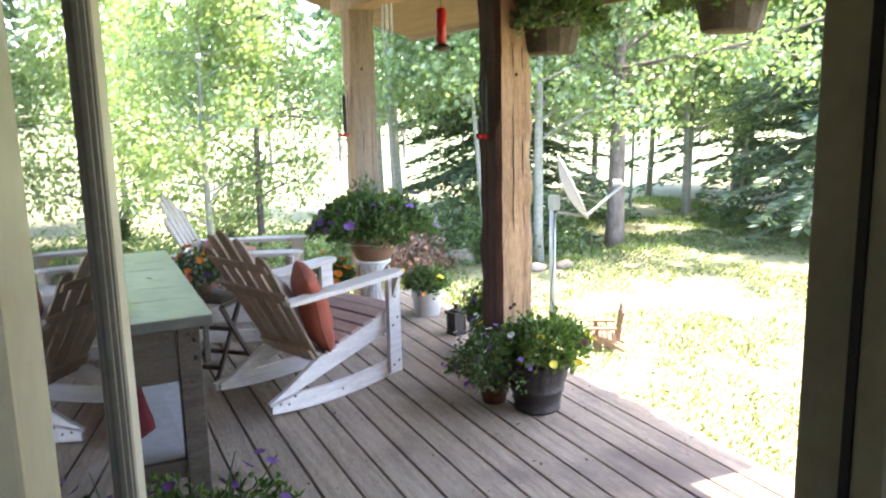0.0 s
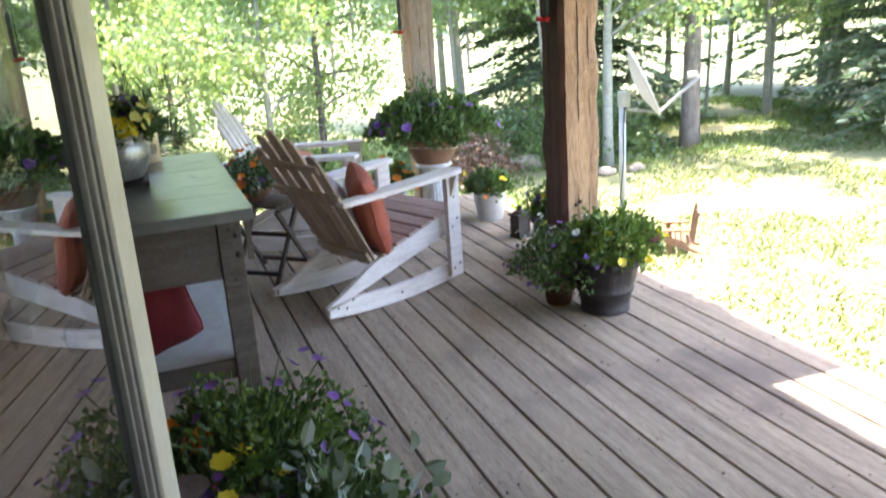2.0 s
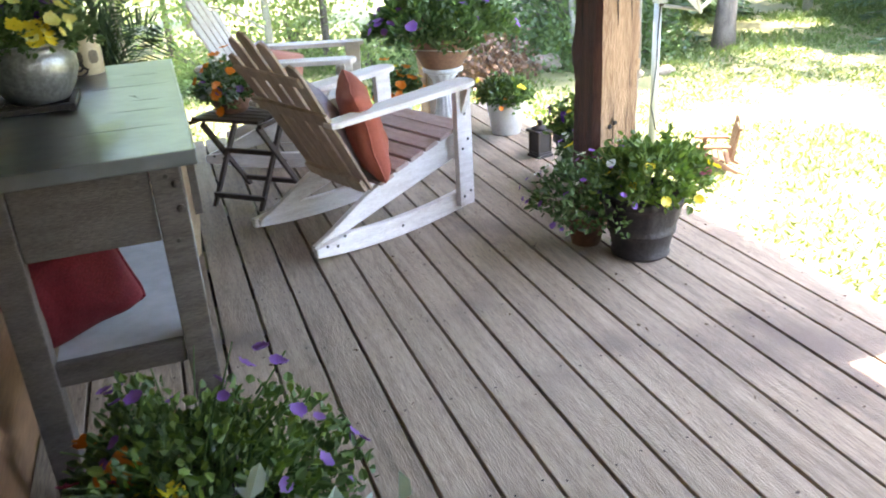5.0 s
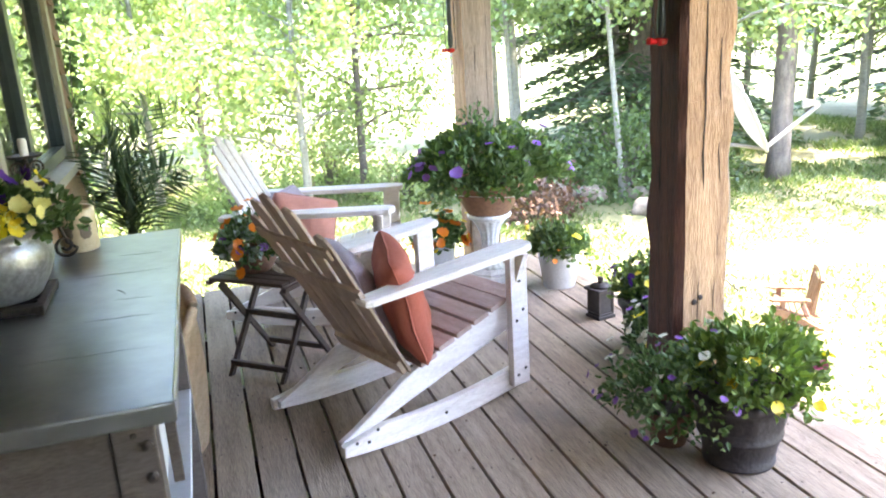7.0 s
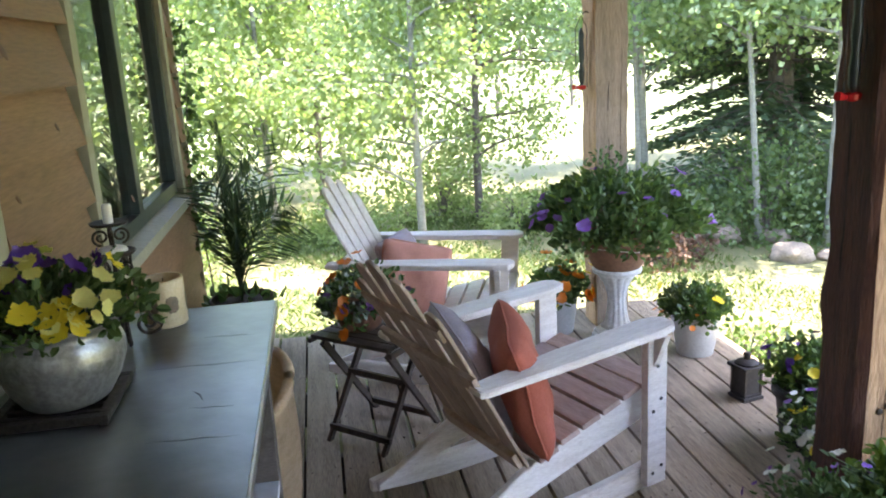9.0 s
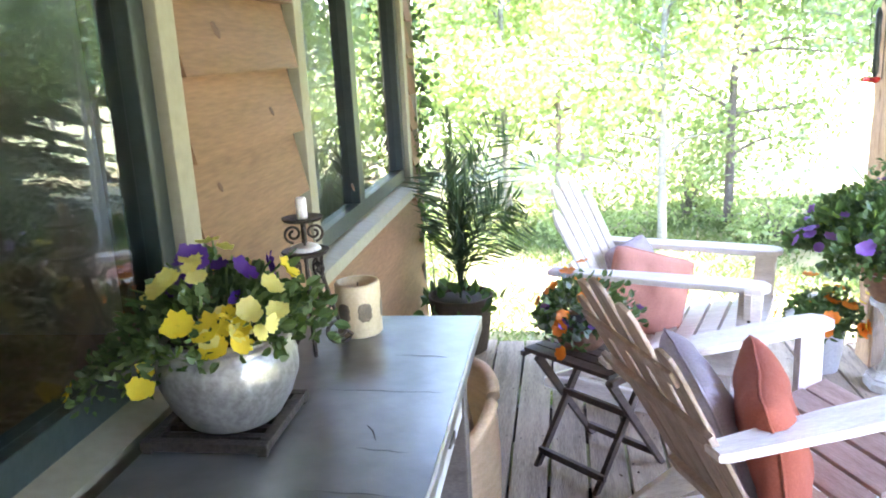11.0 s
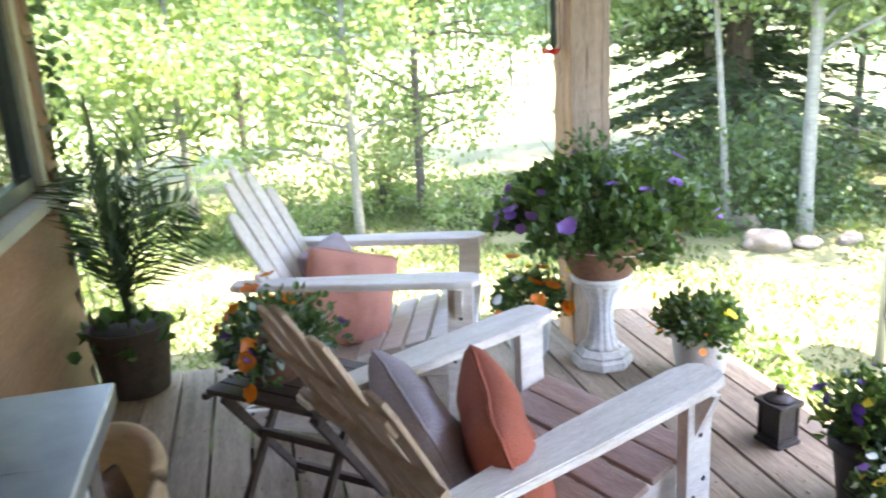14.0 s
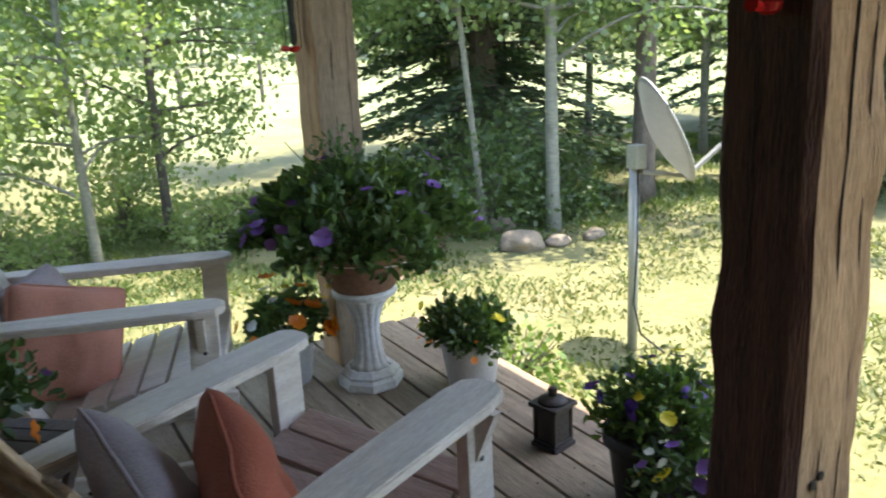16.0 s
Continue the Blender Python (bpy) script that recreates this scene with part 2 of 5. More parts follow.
    "purple": leafy("purple_petals", (0.22, 0.095, 0.37), (0.12, 0.045, 0.25), 0.3),
    "deeppurple": leafy("deep_purple_petals", (0.10, 0.03, 0.26), (0.045, 0.012, 0.15), 0.2),
    "yellow": leafy("yellow_petals", (0.80, 0.66, 0.05), (0.70, 0.50, 0.02), 0.3),
    "lemon": leafy("pale_lemon_petals", (0.78, 0.74, 0.30), (0.70, 0.62, 0.16), 0.35),
    "orange": leafy("orange_petals", (0.80, 0.26, 0.015), (0.62, 0.14, 0.01), 0.3),
    "whitepetal": leafy("white_petals", (0.75, 0.75, 0.72), (0.6, 0.6, 0.62), 0.3),
    "pinkpetal": leafy("pink_petals", (0.62, 0.16, 0.30), (0.45, 0.07, 0.18), 0.3),
}

# ---- mesh helpers ----


def part(name, bm, material, parent=None, label="", smooth=False):
    """Links a bmesh as one mesh object under a thing or a part."""
    me = bpy.data.meshes.new(name)
    bm.normal_update()
    bm.to_mesh(me)
    bm.free()
    me.materials.append(material)
    if smooth:
        me.shade_smooth()
    ob = new(name, me)
    ob.parent = parent
    return tagged(ob, label)


def raw(name, verts, faces, material, parent=None, label="", smooth=False):
    me = bpy.data.meshes.new(name)
    me.from_pydata(verts, [], faces)
    me.materials.append(material)
    if smooth:
        me.shade_smooth()
    ob = new(name, me)
    ob.parent = parent
    return tagged(ob, label)


def root(name, m, label, category, group="", kind=""):
    ob = new(name)
    ob.empty_display_size = 0.1
    ob.matrix_basis = m
    return tagged(ob, label, category, group, kind)


def box(lo, hi, bevel=0.0, bm=None, m=None):
    """A box from corner to corner, its edges rounded by bevel."""
    bm = bm or bmesh.new()
    c, s = (Vector(lo) + Vector(hi)) / 2, Vector(hi) - Vector(lo)
    made = bmesh.ops.create_cube(bm, size=1.0, matrix=(m or Matrix()) @ Matrix.Translation(c) @ Matrix.Diagonal((*s, 1)))["verts"]
    if bevel:
        edges = list({e for v in made for e in v.link_edges})
        bmesh.ops.bevel(bm, geom=edges, offset=bevel, segments=2, affect="EDGES", profile=0.6)
    return bm


def prism(points, a, b, axis="y", bevel=0.0, bm=None, m=None):
    """A flat outline pushed from a to b along an axis."""
    bm = bm or bmesh.new()
    put = {"y": lambda p, d: (p[0], d, p[1]), "z": lambda p, d: (p[0], p[1], d), "x": lambda p, d: (d, p[0], p[1])}[axis]
    lo = [bm.verts.new(put(p, a)) for p in points]
    hi = [bm.verts.new(put(p, b)) for p in points]
    n = len(points)
    faces = [bm.faces.new(lo), bm.faces.new(hi[::-1])] + [bm.faces.new((lo[i], hi[i], hi[(i + 1) % n], lo[(i + 1) % n])) for i in range(n)]
    bmesh.ops.recalc_face_normals(bm, faces=faces)
    if bevel:
        rim = list({e for f in faces[:2] for e in f.edges})
        bmesh.ops.bevel(bm, geom=rim, offset=bevel, segments=2, affect="EDGES")
    if m is not None:
        bmesh.ops.transform(bm, matrix=m, verts=list({v for v in lo + hi if v.is_valid} | {v for f in bm.faces for v in f.verts}))
    return bm


def lathe(profile, segments=32, bm=None, ripple=None, caps=True):
    """A round body from (radius, height) pairs; ripple(angle, height) may scale the radius."""
    bm = bm or bmesh.new()
    rings = []
    for r, z in profile:
        rings.append([])
        for i in range(segments):
            a = 2 * math.pi * i / segments
            q = r * (ripple(a, z) if ripple else 1)
            rings[-1].append(bm.verts.new((q * math.cos(a), q * math.sin(a), z)))
    for lo, hi in zip(rings, rings[1:]):
        for i in range(segments):
            bm.faces.new((lo[i], lo[(i + 1) % segments], hi[(i + 1) % segments], hi[i]))
    if caps:
        bm.faces.new(rings[0][::-1])
        bm.faces.new(rings[-1])
    return bm


def tube(points, radii, segments=8, bm=None):
    """A round bar along points; radii is one number or one a point."""
    bm = bm or bmesh.new()
    pts = [Vector(p) for p in points]
    radii = [float(q) for q in ([radii] * len(pts) if isinstance(radii, (int, float)) else radii)]
    rings = []
    for i, p in enumerate(pts):
        d = (pts[min(i + 1, len(pts) - 1)] - pts[max(i - 1, 0)]).normalized()
        side = d.cross(Vector((0.13, 0.97, 0.21)) if abs(d.y) < 0.9 else Vector((1, 0, 0.1))).normalized()
        up = d.cross(side)
        rings.append([bm.verts.new(p + radii[i] * (math.cos(a) * side + math.sin(a) * up)) for a in (2 * math.pi * j / segments for j in range(segments))])
    for lo, hi in zip(rings, rings[1:]):
        for i in range(segments):
            bm.faces.new((lo[i], lo[(i + 1) % segments], hi[(i + 1) % segments], hi[i]))
    bm.faces.new(rings[0][::-1])
    bm.faces.new(rings[-1])
    bmesh.ops.recalc_face_normals(bm, faces=bm.faces[:])
    return bm


def scatter_leaves(rng, at, ahead, length, width, fold=0.25):
    """Vertices and faces of folded leaves: at (N, 3), pointing ahead (N, 3), each with a length and a width."""
    n = len(at)
    ahead = ahead / np.maximum(np.linalg.norm(ahead, axis=1, keepdims=True), 1e-6)
    side = np.cross(ahead, rng.normal(size=(n, 3)))
    side /= np.maximum(np.linalg.norm(side, axis=1, keepdims=True), 1e-6)
    up = np.cross(side, ahead)
    L, W = np.reshape(length, (-1, 1)) * np.ones((n, 1)), np.reshape(width, (-1, 1)) * np.ones((n, 1))
    v = np.stack([at, at + 0.30 * L * ahead + 0.42 * W * side + fold * W * up, at + 0.72 * L * ahead + 0.36 * W * side + fold * 0.8 * W * up, at + L * ahead,
                  at + 0.72 * L * ahead - 0.36 * W * side + fold * 0.8 * W * up, at + 0.30 * L * ahead - 0.42 * W * side + fold * W * up], 1)
    base = np.arange(n)[:, None] * 6
    f = np.concatenate([base + np.array([[0, 1, 2, 3]]), base + np.array([[0, 3, 4, 5]])])
    return v.reshape(-1, 3), f


def diamonds(rng, at, ahead, length, width):
    """Cheap far leaves: one kite each."""
    n = len(at)
    ahead = ahead / np.maximum(np.linalg.norm(ahead, axis=1, keepdims=True), 1e-6)
    side = np.cross(ahead, rng.normal(size=(n, 3)))
    side /= np.maximum(np.linalg.norm(side, axis=1, keepdims=True), 1e-6)
    L, W = np.reshape(length, (-1, 1)) * np.ones((n, 1)), np.reshape(width, (-1, 1)) * np.ones((n, 1))
    v = np.stack([at, at + 0.5 * L * ahead + 0.5 * W * side, at + L * ahead, at + 0.5 * L * ahead - 0.5 * W * side], 1)
    return v.reshape(-1, 3), np.arange(4 * n).reshape(n, 4)


def blossoms(rng, at, facing, radius, petals=5):
    """Open flowers: rounded petals in a shallow cup round each place."""
    verts, faces = [], []
    for p, n, r in zip(at, facing, np.ones(len(at)) * radius):
        n = Vector(n).normalized()
        s = n.orthogonal().normalized()
        q = n.cross(s)
        turn = rng.uniform(0, 6.28)
        heart = len(verts)
        verts.append(tuple(p))
        for i in range(petals):
            a = turn + 2 * math.pi * i / petals
            out = math.cos(a) * s + math.sin(a) * q
            across = n.cross(out)
            grow = float(r * rng.uniform(0.85, 1.15))
            k = len(verts) - 1
            c = Vector(p)
            for u, w, lift in ((0.35, 0.40, 0.12), (0.75, 0.58, 0.16), (1.02, 0.38, 0.30), (0.98, 0.0, 0.16), (1.02, -0.38, 0.32), (0.75, -0.58, 0.24), (0.35, -0.40, 0.14), (0.62, 0.0, 0.08)):
                wave = 0.10 * float(rng.uniform(-1, 1)) if u > 0.6 else 0.0
                verts.append(tuple(c + grow * (u * out + w * across + (lift + wave + 0.07 * (i % 2)) * n)))
            faces.extend([(heart, k + 1, k + 8), (k + 1, k + 2, k + 8), (k + 2, k + 3, k + 8), (k + 3, k + 4, k + 8), (k + 4, k + 5, k + 8), (k + 5, k + 6, k + 8), (k + 6, k + 7, k + 8), (k + 7, heart, k + 8)])
    return verts, faces


def dome(rng, n, radius, height, flat=0.15, hollow=0.55):
    """Places in a loose dome-shaped crown, with the way each one points."""
    d = rng.normal(size=(n, 3))
    d[:, 2] = np.abs(d[:, 2]) - flat * rng.random(n)
    d /= np.linalg.norm(d, axis=1, keepdims=True)
    lump = 1 + 0.18 * np.sin(3 * np.arctan2(d[:, 1], d[:, 0]) + 1.3) + 0.12 * np.sin(7 * np.arctan2(d[:, 1], d[:, 0]))
    r = (hollow + (1 - hollow) * rng.random(n) ** 0.6) * lump
    return d * r[:, None] * np.array([radius, radius, height]), d

# ---- large structure ----
WALL = 0.17      # outer face of the house wall along the porch
DOOR = 1.68      # outer face of the wall with the door
GROUND = -0.5
rng = np.random.default_rng(7)


def ground_height(x, y):
    """Nearly level lawn with a slow roll; the far hills rise past the meadow."""
    d = math.hypot(x, y)
    roll = 0.05 * math.sin(0.5 * x + 0.3) * math.sin(0.42 * y) + 0.03 * math.sin(1.7 * x) * math.sin(1.3 * y + 1)
    return GROUND + roll + max(0.0, d - 45) ** 1.2 * 0.022


def setting(name, boxes, material, label, category):
    bm = bmesh.new()
    for lo, hi in boxes:
        box(lo, hi, bm=bm)
    return tagged(part(name, bm, material), label, category, kind="structure")


def build_ground():
    ticks = np.concatenate([-np.geomspace(300, 14, 22), np.linspace(-13, 16, 117), np.geomspace(17, 300, 22)])
    verts = [(x, y, ground_height(x, y)) for y in ticks for x in ticks]
    n = len(ticks)
    faces = [(j * n + i, j * n + i + 1, (j + 1) * n + i + 1, (j + 1) * n + i) for j in range(n - 1) for i in range(n - 1)]
    me = bpy.data.meshes.new("ground")
    me.from_pydata(verts, [], faces)
    me.materials.append(M["ground"])
    me.materials.append(M["field"])
    for p in me.polygons:
        c = p.center
        p.material_index = 1 if math.hypot(c.x - 3, c.y - 7) > 13 + 2 * math.sin(c.x) else 0
    me.shade_smooth()
    tagged(new("ground", me), "patchy sunlit lawn running out to a dry meadow", "lawn", kind="structure")


build_ground()

# openings in the house wall: y from, y to, z from, z to
W1, W2 = (2.95, 4.535, 0.93, 2.15), (5.44, 6.98, 0.90, 2.15)
END = 7.24
IN = 0.03
cols = [(DOOR, W1[0]), (W1[1], W2[0]), (W2[1], END)]
setting("wall_west", [((IN, a, GROUND - 0.1), (WALL - 0.02, b, 3.1)) for a, b in cols] + [((IN, w[0], GROUND - 0.1), (WALL - 0.02, w[1], w[2])) for w in (W1, W2)] + [((IN, w[0], w[3]), (WALL - 0.02, w[1], 3.1)) for w in (W1, W2)],
        M["cedar"], "house wall behind cedar lap siding", "wall")
OPEN = (0.312, 1.175, 2.06)  # doorway: x from, x to, height
setting("wall_south", [((-3.0, 1.53, 0.0), (OPEN[0] - 0.03, DOOR, 3.1)), ((OPEN[1] + 0.05, 1.53, 0.0), (3.2, DOOR, 3.1)), ((OPEN[0] - 0.03, 1.53, OPEN[2] + 0.03), (OPEN[1] + 0.05, DOOR, 3.1))],
        M["plaster"], "plain painted wall with a doorway onto the porch", "wall")
setting("floor_indoor", [((-3.1, -2.6, -0.14), (3.2, DOOR - 0.003, -0.004)), ((-3.1, DOOR, -0.14), (IN - 0.003, END, -0.004))], M["indoor"], "dark wooden floor inside the house", "floor")
setting("ceiling_indoor", [((-3.1, -2.6, 2.45), (3.2, 1.527, 2.55)), ((-3.1, 1.53, 2.45), (IN - 0.003, END, 2.55))], M["plaster"], "plain white ceiling inside the house", "ceiling")
# The rear wall's unseen opening is added to let daylight onto the door jamb.
setting("wall_indoor", [((-3.2, -2.6, 0), (-3.1, END, 2.45)), ((-3.1, END - 0.1, 0), (IN - 0.003, END, 2.45)), ((-3.1, -2.7, 0), (-0.1, -2.6, 2.45)), ((1.2, -2.7, 0), (3.2, -2.6, 2.45)), ((-0.1, -2.7, 0), (1.2, -2.6, 0.95)), ((-0.1, -2.7, 2.0), (1.2, -2.6, 2.45)), ((3.2, -2.7, 0), (3.3, DOOR, 2.45))],
        M["plaster"], "plain plaster walls inside the house", "wall")


def build_jamb():
    """The frame of the doorway, with its dark seal and inner casing."""
    d = root("door_frame", pose(0, 0, 0), "olive-beige painted door frame with a black seal", "door frame", kind="structure")
    x0, x1, h = OPEN
    part("jamb", box((x1, 1.625, 0), (x1 + 0.047, DOOR + 0.01, h), 0.003), M["trim"], d)
    part("seal", box((x1 - 0.006, 1.612, 0), (x1 + 0.03, 1.624, h)), M["black"], d, "black rubber seal")
    part("inner_jamb", box((x1 - 0.004, 1.57, 0), (x1 + 0.045, 1.611, h), 0.003), M["trim"], d)
    part("casing", box((x1 + 0.012, 1.512, 0), (x1 + 0.10, 1.5295, h + 0.08), 0.004), M["greybead"], d)
    part("jamb", box((x0 - 0.028, 1.57, 0), (x0 - 0.002, DOOR + 0.006, h), 0.003), M["trim"], d)
    part("head", box((x0 - 0.002, 1.57, h), (x1 - 0.002, DOOR + 0.006, h + 0.028), 0.003), M["trim"], d)
    part("threshold", box((x0, 1.56, -0.003), (x1 - 0.007, DOOR + 0.02, 0.012), 0.004), M["greywood"], d)


build_jamb()


def build_door():
    """The glazed leaf, swung out against the porch side; x runs from hinge to free edge."""
    L = 0.87
    d = root("door_1", pose(0.324, 1.585, 0.018, 0, 0, 82.4), "cream glazed door standing open on its hinges", "door", kind="structure")
    h = 2.03
    part("stile", box((0.745, -0.022, 0), (L, 0.022, h), 0.004), M["cream"], d)
    part("stile", box((0, -0.022, 0), (0.115, 0.022, h), 0.004), M["cream"], d)
    part("rail", box((0.115, -0.022, 0), (0.745, 0.022, 0.13), 0.003), M["cream"], d)
    part("rail", box((0.115, -0.022, h - 0.1), (0.745, 0.022, h), 0.003), M["cream"], d)
    # Shading of the beads is put into their grey colour.
    for a, b, t, mat in ((0.727, 0.7445, 0.019, "greybead"), (0.717, 0.7265, 0.012, "black"), (0.697, 0.7165, 0.017, "greybead"), (0.683, 0.6965, 0.010, "greybead"), (0.1155, 0.135, 0.015, "greybead"), (0.1355, 0.148, 0.010, "greybead")):
        part("glazing_bead", box((a, -t, 0.13), (b, t, h - 0.1), 0.002), M[mat], d)
    # Dark tint stands in for shade behind the pane, dimming the wall there.
    pane = part("pane", box((0.14, -0.003, 0.13), (0.69, 0.003, h - 0.1)), M["doorglass"], d, "glass pane tinted in place of the dark behind it")
    pane.visible_shadow = False
    knob = part("handle", lathe([(0.024, 0), (0.024, 0.006), (0.01, 0.01), (0.01, 0.035), (0.026, 0.045), (0.026, 0.06), (0.012, 0.068)], 16), M["iron"], d)
    knob.matrix_basis = pose(0.81, 0.022, 0.98, -90, 0, 0)


build_door()


def build_window(name, w, mullions, label):
    """A dark sash in an opening of the house wall, with olive trim and a sloped sill."""
    y0, y1, z0, z1 = w
    d = root(name, pose(0, 0, 0), label, "window", kind="structure")
    for a, b in ((y0 - 0.075, y0 - 0.001), (y1 + 0.001, y1 + 0.075)):
        part("trim", box((WALL - 0.018, a, z0 - 0.03), (WALL + 0.028, b, z1 + 0.09), 0.003), M["trim"], d)
    # Dark strip painted in for the shadow between siding and trim.
    part("shadow_joint", box((WALL - 0.0185, y0 - 0.105, z0 - 0.03), (WALL - 0.006, y0 - 0.076, z1 + 0.09)), M["crack"], d, "dark strip painted as shadow in the joint beside the trim")
    part("trim", box((WALL - 0.018, y0, z1 + 0.001), (WALL + 0.030, y1, z1 + 0.088), 0.003), M["trim"], d)
    part("window_sill", prism([(0.10, z0 - 0.012), (WALL + 0.052, z0 - 0.04), (WALL + 0.052, z0 - 0.085), (0.10, z0 - 0.085)], y0 - 0.08, y1 + 0.03, "y", 0.004), M["trim"], d, "olive-beige sloped sill")
    xs, xe = 0.112, 0.160
    edges = [y0] + list(mullions) + [y1]
    part("window_frame", box((xs - 0.01, y0 + 0.001, z0 - 0.01), (xe + 0.01, y1 - 0.001, z0 + 0.05), 0.003), M["sash"], d)
    part("window_frame", box((xs - 0.01, y0 + 0.001, z1 - 0.05), (xe + 0.01, y1 - 0.001, z1), 0.003), M["sash"], d)
    for i, e in enumerate(edges):
        half = 0.04 if 0 < i < len(edges) - 1 else 0.03
        c = min(max(e, y0 + 0.032), y1 - 0.032)
        part("window_frame", box((xs - 0.012, c - half, z0 + 0.051), (xe + 0.015, c + half, z1 - 0.051), 0.004), M["sash"], d)
    for a, b in zip(edges, edges[1:]):
        pane = part("pane", box((0.136, a + 0.02, z0 + 0.04), (0.142, b - 0.02, z1 - 0.04)), M["clear"], d, "clear reflecting glass")
        pane.visible_shadow = False


build_window("window_1", W1, [], "large window with a dark green sash and olive trim")
build_window("window_2", W2, [6.08], "paired window with dark green sashes and olive trim")


def build_siding():
    """Cedar lap boards, each one proud at its lower edge."""
    wall = root("siding", pose(0, 0, 0), "warm orange cedar lap siding with knots", "siding", kind="structure")
    step, low = 0.18, 1.13 - 9 * 0.18
    for i in range(20):
        z = low + i * step
        for a, b in cols:
            a, b = (a + (0.077 if a > DOOR + 1 else 0)), (b - (0.106 if b < END else 0))
            spans = [(a, b)] if not (z + step < W2[2] - 0.09 or z > 2.24) else []
            for s, e in spans:
                part("siding_board", prism([(WALL - 0.019, z), (WALL + 0.037, z), (WALL - 0.004, z + step + 0.012), (WALL - 0.019, z + step + 0.012)], s, e), M["cedar"], wall)
        if z + step < W2[2] - 0.085 or z > 2.24:
            for s, e in ((DOOR + 0.002, 4.9), (4.903, END)):
                part("siding_board", prism([(WALL - 0.019, z), (WALL + 0.037, z), (WALL - 0.004, z + step + 0.012), (WALL - 0.019, z + step + 0.012)], s, e), M["cedar"], wall)
    for i, y, u, size in ((11, 4.83, 0.55, 0.02), (10, 5.12, 0.4, 0.013), (12, 5.05, 0.5, 0.012), (9, 4.76, 0.6, 0.012), (8, 5.9, 0.5, 0.016), (7, 6.4, 0.4, 0.013), (13, 4.9, 0.35, 0.014), (7, 5.3, 0.6, 0.012), (11, 2.5, 0.5, 0.015)):
        knot = part("knot", lathe([(size, 0), (size * 0.8, 0.0012), (size * 0.3, 0.0016)], 14, ripple=lambda a, z: 1 + 0.2 * math.sin(2 * a) + 0.1 * math.sin(5 * a)), M["knotwood"], wall, "dark knot in the cedar")
        knot.matrix_basis = pose(WALL + 0.0368 - 0.0383 * u, y, low + (i + u) * step, 0, 90 - 12, 0)
    part("corner_board", box((WALL - 0.03, END + 0.001, GROUND), (WALL + 0.03, END + 0.03, 3.1), 0.003), M["trim"], wall)


build_siding()


def build_roof():
    """Low porch roof over beam and posts; the eave sits back a little by the door."""
    def z_at(x):
        return 2.13 + (3.42 - x) * 0.30
    for name, mat, drop, label, cat in (("ceiling_porch", "soffit", 0.0, "brown wooden boards under the porch roof", "ceiling"), ("roof_porch", "shingle", 0.055, "dark shingled porch roof", "roof")):
        bm = bmesh.new()
        # Unseen set-back by the door, shaped so sun reaches the deck corner.
        for x1, y0, y1 in ((3.42, 3.03, 8.2), (3.14, DOOR - 4.5, 3.027)):
            lo = [(WALL, z_at(WALL)), (x1, z_at(x1))]
            t = 0.05 if drop == 0 else 0.03
            prism([(lo[0][0], lo[0][1] + drop), (lo[1][0], lo[1][1] + drop), (lo[1][0], lo[1][1] + drop + t), (lo[0][0], lo[0][1] + drop + t)], y0, y1, bm=bm)
        tagged(part(name, bm, M[mat]), label, cat, kind="structure")
    setting("fascia", [((3.422, 3.03, 2.09), (3.45, 8.2, 2.25))], M["soffit"], "brown board along the eave", "trim")
    beam = root("beam", pose(0, 0, 0), "heavy rough timber beam on the porch posts", "beam", kind="structure")
    part("timber", box((2.33, DOOR + 0.05, 2.20), (2.53, 7.12, 2.41), 0.008), M["post"], beam)
    setting("wall_gable", [((-3.2, -2.7, 2.55), (WALL - 0.03, END, 4.2)), ((WALL, -2.7, 2.56), (3.2, DOOR - 0.2, 2.6))], M["plaster"], "upper house wall above the porch roof", "wall")


build_roof()


